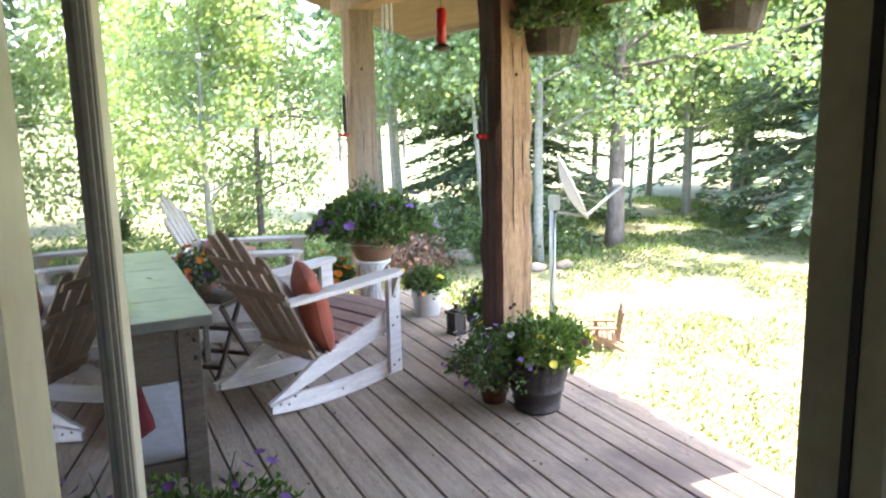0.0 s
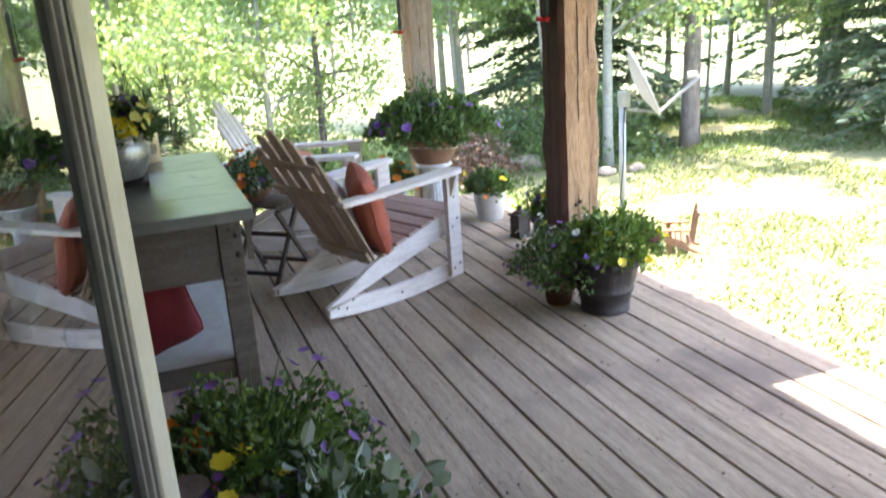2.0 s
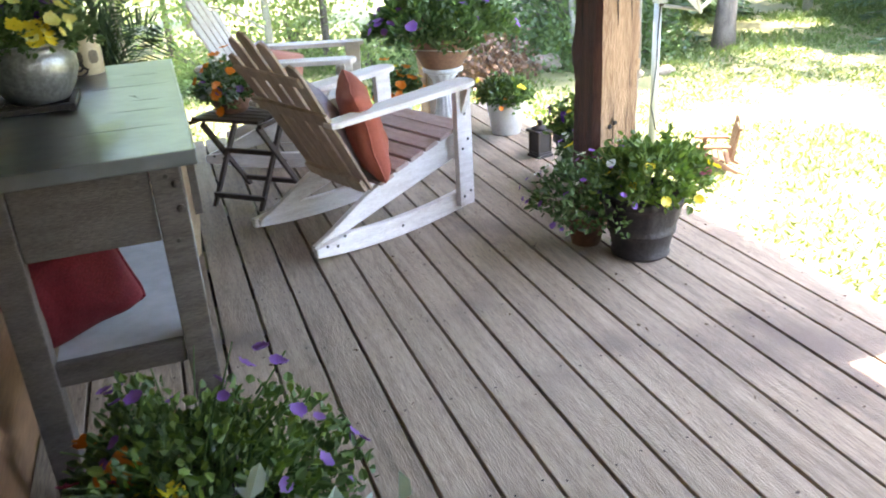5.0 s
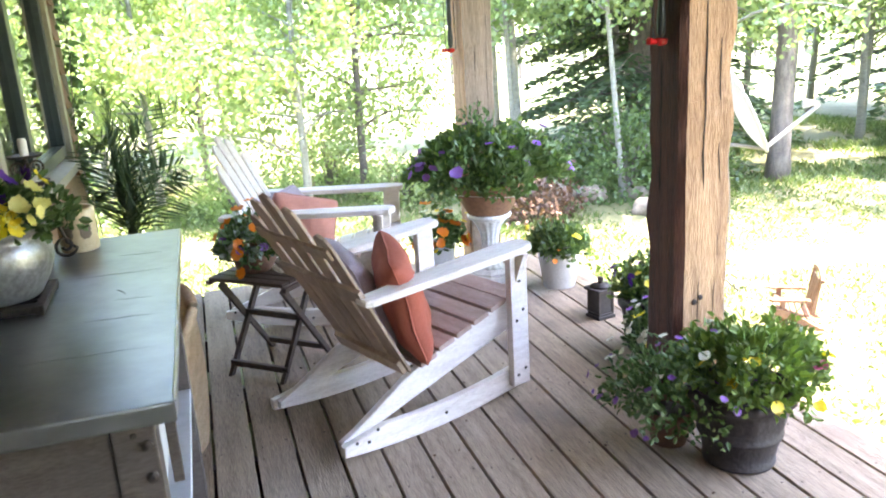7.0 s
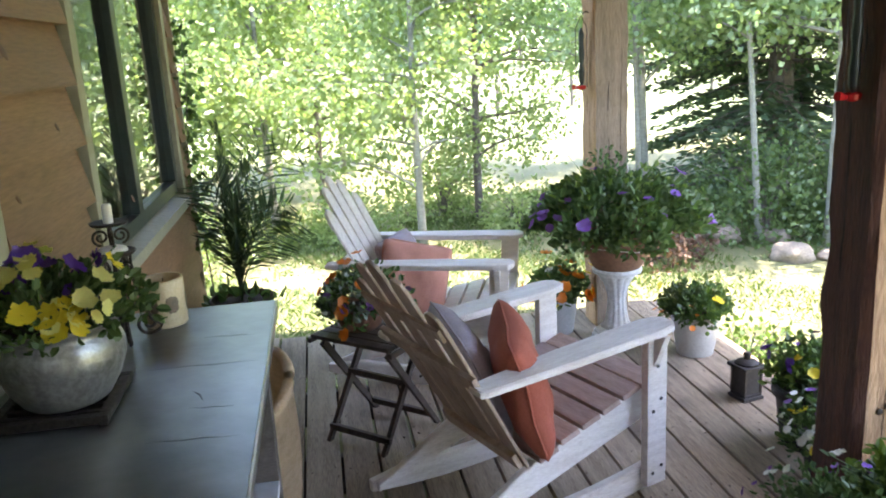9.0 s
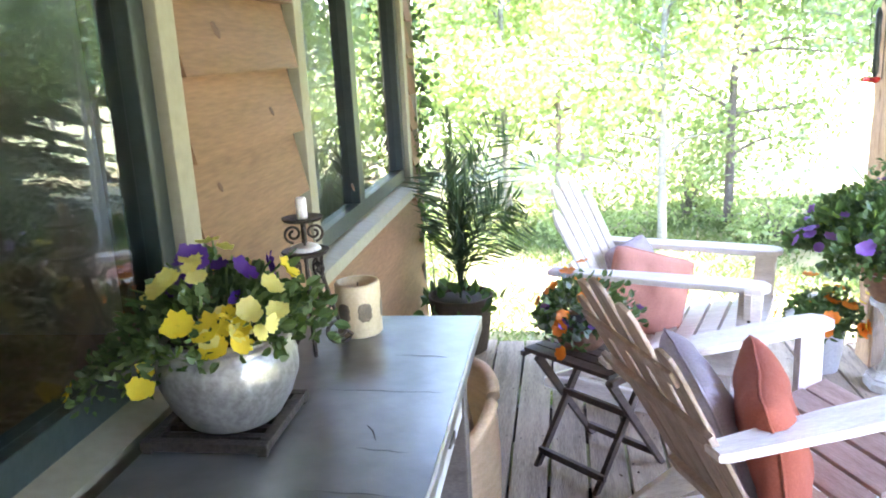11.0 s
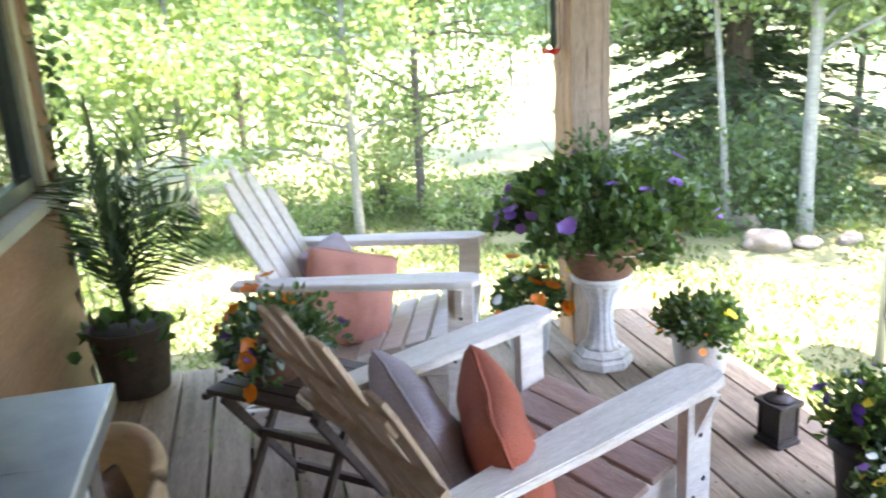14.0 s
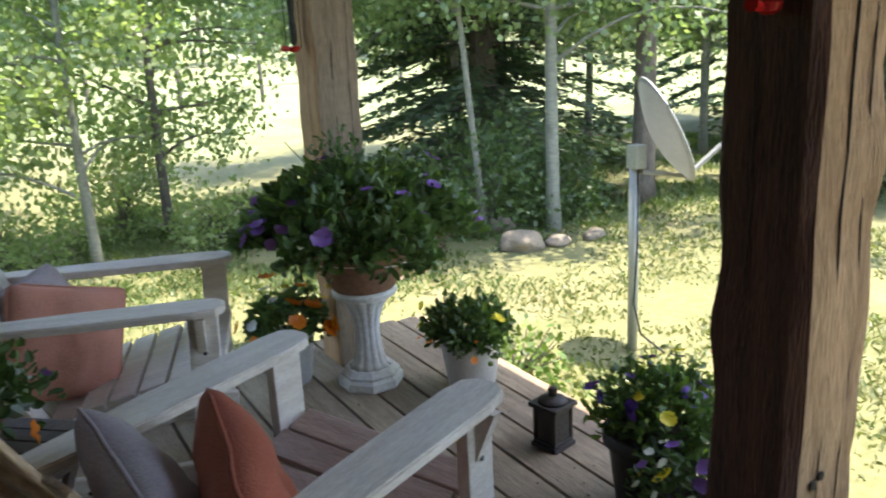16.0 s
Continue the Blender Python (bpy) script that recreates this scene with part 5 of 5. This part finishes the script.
# ---- garden ----
DISH = pose(4.25, 6.97, GROUND + 0.02)
ds = root("satellite_dish", DISH, "pale grey satellite dish on a galvanised pole", "satellite dish")
part("pole", tube([(0, 0, -0.08), (0, 0, 1.12)], 0.029, 14), M["pole"], ds, smooth=True)
aim = Vector((0.80, -0.42, 0.42)).normalized()
up = (Vector((0, 0, 1)) - aim * aim.z).normalized()
side = up.cross(aim)
mid = Vector((0.16, -0.07, 1.24))
turn = Matrix((side, up, aim)).transposed().to_4x4()
plate = bmesh.new()
rings = []
for j in range(9):
    q = j / 8
    rings.append([plate.verts.new((0.27 * q * math.cos(a), 0.31 * q * math.sin(a), 0.075 * q * q - 0.075)) for a in (2 * math.pi * i / 40 for i in range(40))] if j else [plate.verts.new((0, 0, -0.075))])
for i in range(40):
    plate.faces.new((rings[0][0], rings[1][i], rings[1][(i + 1) % 40]))
for lo, hi in zip(rings[1:], rings[2:]):
    for i in range(40):
        plate.faces.new((lo[i], hi[i], hi[(i + 1) % 40], lo[(i + 1) % 40]))
bmesh.ops.solidify(plate, geom=plate.faces[:], thickness=0.006)
reflector = part("reflector", plate, M["dish"], ds, smooth=True)
reflector.matrix_basis = Matrix.Translation(mid) @ turn
rim = part("rim", tube([(0.27 * math.cos(a), 0.31 * math.sin(a), 0) for a in np.linspace(0, 6.2832, 60)], 0.007, 6), M["dish"], reflector)
foot = mid - up * 0.29
tip = mid + aim * 0.42 - up * 0.17
part("feed_arm", tube([Vector((0.03, 0, 1.02)), foot, tip], 0.014, 8), M["dish"], ds, "grey feed arm")
part("receiver", tube([tip - aim * 0.02 + up * 0.02, tip + up * 0.05 - aim * 0.09], [0.02, 0.032], 12), M["dish"], ds, "pale receiver head")
part("bracket", box((-0.03, -0.045, 1.04), (0.05, 0.035, 1.17), 0.008), M["pole"], ds)
part("clamp", tube([(-0.0, -0.055, 1.03), (0.0, 0.055, 1.03)], 0.012, 8), M["iron"], ds)
part("cable", tube([(0.0, -0.03, 1.03), (-0.03, -0.06, 0.85), (-0.02, -0.05, 0.6), (-0.08, -0.09, 0.3), (-0.05, -0.12, 0.12), (0.05, -0.2, 0.01)], 0.006, 6), M["black"], ds, "black cable")


def garden_chair(m):
    """Small low red-brown wooden chair out on the lawn: x ahead, y to its left."""
    g = root("garden_chair", m, "small low red-brown wooden chair on the sunlit lawn", "chair")
    for y in (-0.15, 0.13):
        part("leg", box((0.06, y, 0), (0.095, y + 0.024, 0.205), 0.003), M["chairwood"], g)
        part("armrest", prism([(-0.10, y - 0.012), (0.15, y - 0.022), (0.165, y), (0.165, y + 0.03), (0.15, y + 0.046), (-0.10, y + 0.036)], 0.205, 0.222, "z", 0.003), M["chairwood"], g)
        part("side_rail", prism([(-0.22, 0.0), (-0.18, 0.0), (0.125, 0.115), (0.125, 0.155), (0.06, 0.15)], y + 0.0245, y + 0.044), M["chairwood"], g)
        post = part("back_post", prism([(-0.012, 0), (0.012, 0), (0.016, 0.17), (0.010, 0.27), (-0.012, 0.27), (-0.008, 0.17)], y - 0.026, y - 0.002), M["chairwood"], g)
        post.matrix_basis = pose(-0.12, 0, 0.105, 0, -8, 0)
    for i in range(5):
        s = part("seat_slat", box((-0.02, -0.155, 0.0), (0.02, 0.16, 0.012), 0.002), M["chairwood"], g)
        s.matrix_basis = pose(0.10 - i * 0.047, 0, 0.15 - i * 0.017, 0, -18, 0)
    for i in range(4):
        s = part("back_slat", box((-0.006, -0.03, 0), (0.006, 0.03, 0.235), 0.002), M["chairwood"], g)
        s.matrix_basis = pose(-0.105, -0.105 + i * 0.07, 0.11, 0, -12, 0)
    top = part("top_rail", prism([(-0.19, 0.0), (-0.1, 0.022), (0.0, 0.03), (0.1, 0.022), (0.19, 0.0), (0.19, 0.024), (0.1, 0.048), (0.0, 0.056), (-0.1, 0.048), (-0.19, 0.024)], -0.011, 0.011, "x", 0.002), M["chairwood"], g)
    top.matrix_basis = pose(-0.155, 0, 0.355, 0, -10, 0)


garden_chair(pose(4.22, 6.15, ground_height(4.22, 6.15), 0, 0, 146) @ Matrix.Scale(0.88, 4))

rocks = [(4.15, 10.25, 0.24), (4.5, 10.1, 0.22), (4.82, 9.95, 0.2), (5.05, 9.15, 0.19), (5.36, 9.05, 0.11), (5.75, 9.0, 0.11), (5.25, 9.75, 0.16)]
for i, (x, y, s) in enumerate(rocks):
    bm = bmesh.new()
    bmesh.ops.create_icosphere(bm, subdivisions=3, radius=1)
    for vtx in bm.verts:
        k = 1 + 0.35 * noise.noise(vtx.co * 1.1 + Vector((i * 3.1, 0, 0))) + 0.10 * noise.noise(vtx.co * 3.3)
        vtx.co = Vector((vtx.co.x * s * k, vtx.co.y * s * 0.8 * k, vtx.co.z * s * 0.55 * k))
    ob = tagged(part("boulder", bm, M["rock"], smooth=True), "pale weathered boulder lying at the lawn's edge", "rock", "boulders along the trees")
    ob.matrix_basis = pose(x, y, ground_height(x, y) + s * 0.3, 0, 0, 40 * i)


def crown_points(r, limbs, n, spread):
    """Leaf places gathered in loose tufts along the limbs."""
    tufts = []
    for pts in limbs:
        for s in np.linspace(0.35, 1.0, 6):
            j = s * (len(pts) - 1)
            a, b = np.array(pts[int(j)]), np.array(pts[min(int(j) + 1, len(pts) - 1)])
            tufts.append(a + (b - a) * (j - int(j)) + r.normal(size=3) * 0.12)
    tufts = np.array(tufts)
    pick = r.integers(0, len(tufts), n)
    return tufts[pick] + r.normal(size=(n, 3)) * spread * r.uniform(0.5, 1.2, (len(tufts), 1))[pick]


def aspen(name_label, height, trunk_r, crown_low, crown_r, n, leaf, seed, leaf_mat, bark, lean=(0, 0), limbs_n=30):
    """Slim aspen: bent tapered trunk, thin rising limbs, tufts of small round leaves."""
    r = np.random.default_rng(seed)
    t = root("aspen_tree", pose(0, 0, 0), name_label, "tree", "trees round the lawn")
    trunk = [Vector((lean[0] * s + 0.08 * math.sin(3 * s + seed) * s, lean[1] * s + 0.08 * math.cos(2.3 * s + seed) * s, -0.15 + height * s)) for s in np.linspace(0, 1, 14)]
    part("trunk", tube(trunk, [trunk_r * (1.25 if s == 0 else 1) * (1 - 0.85 * s) for s in np.linspace(0, 1, 14)], 10), bark, t, smooth=True)
    limbs, bm = [], bmesh.new()
    for i in range(limbs_n):
        s = crown_low / height + (1 - crown_low / height) * (i + r.random()) / limbs_n * 0.97
        base = trunk[int(s * 13)].lerp(trunk[min(int(s * 13) + 1, 13)], s * 13 - int(s * 13))
        a = r.uniform(0, 6.28)
        reach = crown_r * r.uniform(0.55, 1.15) * (1.0 - 0.65 * max(0, s - 0.45) / 0.55)
        pts = [tuple(base + Vector((math.cos(a) * reach * q, math.sin(a) * reach * q, reach * (0.45 * q + 0.1 * math.sin(3 * q + i) - 0.25 * q * q)))) for q in np.linspace(0, 1, 6)]
        limbs.append(pts)
        tube(pts, [trunk_r * 0.28 * (1 - 0.8 * q) + 0.003 for q in np.linspace(0, 1, 6)], 5, bm)
    tagged(part("branchwork", bm, bark, t), kind="stuff")
    at = crown_points(r, limbs, n, 0.19)
    v, f = diamonds(r, at, r.normal(size=(n, 3)) + np.array([0, 0, -0.5]), leaf * r.uniform(0.7, 1.25, n), leaf * 0.95 * r.uniform(0.7, 1.2, n))
    raw("crown", v.tolist(), f.tolist(), leaf_mat, t)
    return t


def spruce(height, radius, seed, label):
    """Spruce: dark trunk, drooping whorls of boughs carrying short needle sprays."""
    r = np.random.default_rng(seed)
    t = root("spruce_tree", pose(0, 0, 0), label, "tree", "spruces behind the lawn")
    part("trunk", tube([(0, 0, -0.1), (0.03, 0, height * 0.5), (0, 0.02, height)], [radius * 0.085, radius * 0.055, 0.01], 9), M["darkbark"], t)
    bm, at, ahead = bmesh.new(), [], []
    levels = int(height / 0.26)
    for j in range(levels):
        z = 0.35 + (height - 0.4) * j / levels
        reach = radius * (1 - z / height) ** 0.85
        for i in range(7):
            a = r.uniform(0, 6.28)
            q = reach * r.uniform(0.7, 1.1)
            pts = [Vector((math.cos(a) * q * s, math.sin(a) * q * s, z + 0.10 * q * s - 0.30 * q * s * s + 0.05 * q * s ** 3)) for s in (0, 0.33, 0.66, 1.0)]
            tube(pts, [0.016, 0.011, 0.007, 0.003], 4, bm)
            for s in np.linspace(0.18, 1.0, 16):
                k = min(int(s * 3), 2)
                p0 = pts[k].lerp(pts[k + 1], s * 3 - k)
                for sg in (-1, 1):
                    w = 0.10 + 0.30 * q * (1 - s) * r.uniform(0.5, 1)
                    for m in range(3):
                        o = Vector((-math.sin(a), math.cos(a), 0)) * sg * w * m / 3
                        at.append(p0 + o + Vector((0, 0, -0.04 * m)))
                        ahead.append(Vector((math.cos(a), math.sin(a), 0)) * 0.8 + Vector((-math.sin(a), math.cos(a), 0)) * sg + Vector((0, 0, r.uniform(-0.5, 0.1))))
    tagged(part("bough_tier", bm, M["darkbark"], t), kind="stuff")
    n = len(at)
    v, f = diamonds(r, np.array(at), np.array(ahead), 0.15 * r.uniform(0.7, 1.3, n), 0.05 * r.uniform(0.7, 1.3, n))
    raw("needles", v.tolist(), f.tolist(), M["needle"], t)
    return t


def stand(t, x, y, turn=0.0):
    t.matrix_basis = pose(x, y, ground_height(x, y), 0, 0, turn)
    return t


def again(t, x, y, turn, size=1.0):
    return copy_thing(t, pose(x, y, ground_height(x, y), 0, 0, turn) @ Matrix.Scale(size, 4))


lime = stand(aspen("young aspen with pale bark and bright green leaves", 4.8, 0.05, 0.75, 1.4, 15000, 0.061, 11, M["limeleaf"], M["aspenbark"]), 1.95, 11.2)
slim = stand(aspen("slim dark-barked aspen with fluttering leaves", 4.6, 0.055, 0.9, 1.15, 8500, 0.06, 12, M["limeleaf"], M["darkbark"]), 2.75, 12.0)
tall = stand(aspen("tall aspen with a pale spotted trunk", 7.0, 0.066, 1.5, 1.5, 12000, 0.068, 13, M["aspenleaf"], M["aspenbark"], (0.1, 0.2)), 5.65, 9.45)
thin = stand(aspen("thin leaning aspen sapling", 6.5, 0.035, 1.9, 0.9, 4600, 0.064, 14, M["aspenleaf"], M["aspenbark"], (-0.5, 0.3), 18), 5.1, 9.75)
old = stand(aspen("stout old aspen with furrowed dark bark", 7.5, 0.125, 2.0, 3.0, 26000, 0.074, 15, M["aspenleaf"], M["darkbark"], (0.15, 0.1), 44), 7.05, 9.75)
for x, y, a, s in ((0.3, 12.6, 40, 1.05), (-1.6, 12.2, 100, 1.0), (-0.6, 15.5, 160, 1.2), (-3.4, 14.5, 250, 1.1), (1.3, 16.5, 20, 1.25), (-5.6, 13.0, 330, 1.1)):
    again(lime, x, y, a, s)
for x, y, a, s in ((0.9, 14.0, 10, 0.95), (-2.4, 16.5, 130, 1.2)):
    again(slim, x, y, a, s)
for x, y, a, s in ((4.7, 11.6, 80, 1.0), (6.4, 12.2, 150, 1.05), (8.6, 12.4, 210, 0.9), (9.6, 11.2, 20, 0.85), (9.9, 11.5, 320, 0.8), (8.0, 14.2, 95, 1.1), (10.8, 13.6, 250, 1.0), (12.4, 10.6, 45, 0.95), (5.6, 14.8, 33, 1.1), (13.5, 8.0, 75, 1.0), (15, 5.5, 15, 1.0), (14.5, 11.5, 200, 1.1), (16.5, 2.5, 120, 1.1), (15.5, -1.5, 100, 1.1), (14.0, -5.0, 60, 1.2)):
    again(tall, x, y, a, s)
for x, y, a, s in ((9.0, 11.9, 240, 0.9), (11.6, 12.0, 190, 1.0), (4.35, 10.9, 70, 0.95)):
    again(thin, x, y, a, s)
fir = stand(spruce(7.5, 2.1, 21, "dark spruce with tiered drooping boughs"), 6.6, 12.0)
for x, y, a, s in ((9.6, 8.55, 100, 0.85), (11.2, 9.6, 200, 1.0), (7.6, 13.2, 20, 1.1), (13.2, 13.5, 70, 1.3), (14.8, 9.2, 130, 1.2)):
    again(fir, x, y, a, s)


def bush(x, y, radius, height, n, leaf, mat, seed, label):
    r = np.random.default_rng(seed)
    b = root("bush", pose(x, y, ground_height(x, y)), label, "bush", "bushes under the trees")
    bm = bmesh.new()
    for _ in range(22):
        a, q = r.uniform(0, 6.28), radius * r.uniform(0.3, 0.9)
        tube([(0, 0, -0.03), (0.4 * q * math.cos(a), 0.4 * q * math.sin(a), height * 0.5), (q * math.cos(a), q * math.sin(a), height * r.uniform(0.6, 0.95))], [0.008, 0.006, 0.002], 4, bm)
    tagged(part("twig_tangle", bm, M["darkbark"], b), kind="stuff")
    at, d = dome(r, n, radius, height, 0.1, 0.4)
    at += r.normal(size=at.shape) * 0.05
    v, f = diamonds(r, at, d + r.normal(size=d.shape), leaf * r.uniform(0.6, 1.3, n), leaf * 0.7 * r.uniform(0.6, 1.2, n))
    raw("leaves", v.tolist(), f.tolist(), mat, b)


bush(5.35, 10.1, 0.8, 1.0, 4500, 0.06, M["farleaf"], 201, "dense green shrub below the aspens")
bush(4.0, 9.6, 0.45, 0.55, 1500, 0.06, M["brush"], 202, "dry reddish-brown shrub under the aspens")
bush(2.4, 12.6, 0.8, 0.8, 2600, 0.06, M["limeleaf"], 203, "low green shrub among the aspens")
bush(1.2, 11.6, 0.6, 0.6, 1800, 0.06, M["limeleaf"], 204, "low green shrub among the aspens")
bush(-0.6, 10.6, 0.8, 0.7, 2400, 0.06, M["limeleaf"], 205, "low green shrub beyond the deck")
bush(6.1, 10.0, 0.55, 0.75, 2200, 0.06, M["farleaf"], 206, "green shrub at the foot of a trunk")
bush(3.1, 11.4, 0.5, 0.5, 1400, 0.06, M["limeleaf"], 207, "low green shrub among the aspens")
bush(3.25, 6.75, 0.28, 0.42, 700, 0.05, M["limepot"], 208, "tuft of yellow-green leaves beside the deck")
bush(3.3, 5.9, 0.25, 0.4, 600, 0.05, M["limepot"], 209, "tuft of yellow-green leaves beside the deck")


def build_grass():
    """Short uneven blades over the lawn that the walk overlooks."""
    r = np.random.default_rng(5)
    n = 170000
    x, y = r.uniform(-4, 11, n), 2 + 11.5 * r.random(n) ** 0.9
    tuft = np.array([noise.noise(Vector((a * 0.9, b * 0.9, 3))) + 0.6 * noise.noise(Vector((a * 3.1, b * 3.1, 8))) for a, b in zip(x, y)])
    keep = ((x > 2.95) | (y > 7.08)) & (tuft > -0.35 + 0.3 * r.random(n))
    x, y, tuft = x[keep], y[keep], tuft[keep]
    at = np.stack([x, y, [ground_height(a, b) - 0.004 for a, b in zip(x, y)]], 1)
    k = len(x)
    long = (0.026 + 0.04 * np.clip(tuft + 0.3, 0, 1)) * r.uniform(0.6, 1.5, k) * np.where(y > 9.2, 1.8, 1.0)
    v, f = diamonds(r, at, np.stack([r.normal(size=k) * 0.95, r.normal(size=k) * 0.95, np.ones(k)], 1), long, 0.010 + 0.012 * r.random(k))
    lawn = raw("lawn_grass", v.tolist(), f.tolist(), M["drygrass"])
    lawn.data.materials.append(M["grass"])
    green = (y + 0.35 * np.sin(1.7 * x) + 0.5 * tuft + 0.35 * r.normal(size=k) > 8.7) | (r.random(k) < 0.16)
    lawn.data.polygons.foreach_set("material_index", green.astype(np.int32))
    tagged(lawn, "short uneven grass of the lawn, sun-dried and patchy", "grass", kind="stuff")


build_grass()


def far_woods():
    """Leafy belt behind the near trees, then conifers on the hillside."""
    r = np.random.default_rng(9)
    at, up = [], []
    bm = bmesh.new()
    for _ in range(150):
        a, d = r.uniform(-0.75, 1.95), r.uniform(46, 95)
        x, y = d * math.sin(a), d * math.cos(a)
        z, h = ground_height(x, y), r.uniform(7, 13)
        w = h * 0.22
        n = 330
        q = r.random(n) ** 0.7
        ang = r.uniform(0, 6.28, n)
        rad = w * (1 - q) * r.uniform(0.4, 1.1, n)
        at.append(np.stack([x + rad * np.cos(ang), y + rad * np.sin(ang), z + 0.5 + h * q], 1))
        up.append(np.stack([np.cos(ang), np.sin(ang), -0.6 * np.ones(n)], 1))
        tube([(x, y, z - 0.2), (x, y, z + h * 0.9)], [0.14, 0.03], 5, bm)
    at, up = np.concatenate(at), np.concatenate(up)
    v, f = diamonds(r, at, up, r.uniform(0.7, 1.6, len(at)), r.uniform(0.35, 0.7, len(at)))
    woods = root("far_woods", pose(0, 0, 0), "dark conifer woods on the far hillside", "woods", kind="stuff")
    tagged(part("trunks", bm, M["darkbark"], woods), kind="stuff")
    tagged(raw("branches", v.tolist(), f.tolist(), M["needle"], woods), kind="stuff")


far_woods()

fence = root("meadow_fence", pose(0, 0, 0), "grey wooden post and wire fence across the meadow", "fence")
for i in range(15):
    x, y = -8 + i * 2.4, 26 + 0.15 * i
    z = ground_height(x, y)
    part("fence_post", tube([(x, y, z - 0.2), (x, y, z + 1.25)], 0.06, 8), M["greywood"], fence)
for h in (0.5, 0.85, 1.15):
    part("wire", tube([(-8 + i * 2.4, 26 + 0.15 * i, ground_height(-8 + i * 2.4, 26 + 0.15 * i) + h) for i in range(15)], 0.012, 5), M["greywood"], fence)

# ---- deck boards ----
deck = root("deck", pose(0, 0, 0), "weathered grey-brown wooden deck with dark gaps", "deck", kind="structure")
FARY, EDGE = 7.06, 2.93
for i in range(-4, 16):
    x0 = 0.75 + 0.145 * i + 0.0055
    x1 = x0 + 0.134
    x0, x1 = max(x0, WALL + 0.02), min(x1, EDGE)
    if x1 - x0 < 0.03:
        continue
    w, L = x1 - x0, FARY - DOOR - 0.025
    b = part("deck_board", box((-w / 2, 0, -0.032), (w / 2, L + 0.012 * math.sin(i * 2.1), 0), 0.0035), M["deck"], deck)
    b.matrix_basis = pose((x0 + x1) / 2, DOOR + 0.024, -0.0012 * (i % 3) * 0.6, 0, 0, 0)
    for j in range(12):
        for s in (-1, 1):
            sc = part("screw", lathe([(0.004, -0.002), (0.004, 0.0006), (0.001, 0.0008)], 6), M["crack"], b)
            sc.location = (s * w * 0.33, 0.12 + j * 0.46 + 0.012 * s, 0)
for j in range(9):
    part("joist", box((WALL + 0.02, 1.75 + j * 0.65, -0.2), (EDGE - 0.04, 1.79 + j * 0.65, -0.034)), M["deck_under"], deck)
part("rim_board", box((EDGE - 0.038, DOOR + 0.03, -0.24), (EDGE - 0.004, FARY - 0.01, -0.0335), 0.003), M["deck"], deck)
part("rim_board", box((WALL + 0.02, FARY - 0.05, -0.24), (EDGE - 0.04, FARY - 0.012, -0.0335), 0.003), M["deck"], deck)
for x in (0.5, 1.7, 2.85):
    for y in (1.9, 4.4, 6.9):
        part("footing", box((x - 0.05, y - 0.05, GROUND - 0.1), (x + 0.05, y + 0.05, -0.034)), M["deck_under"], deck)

# ---- litter on the boards ----
r = np.random.default_rng(61)
n = 260
at = np.stack([r.uniform(0.85, 2.85, n), r.uniform(2.0, 6.95, n), np.full(n, 0.0025)], 1)
v, f = diamonds(r, at, np.stack([r.normal(size=n), r.normal(size=n), 0.08 * r.random(n)], 1), r.uniform(0.006, 0.02, n), r.uniform(0.004, 0.009, n))
tagged(raw("leaf_litter", v.tolist(), f.tolist(), M["brush"]), "scattered dry leaf scraps and seeds on the deck", "leaf litter", kind="stuff")
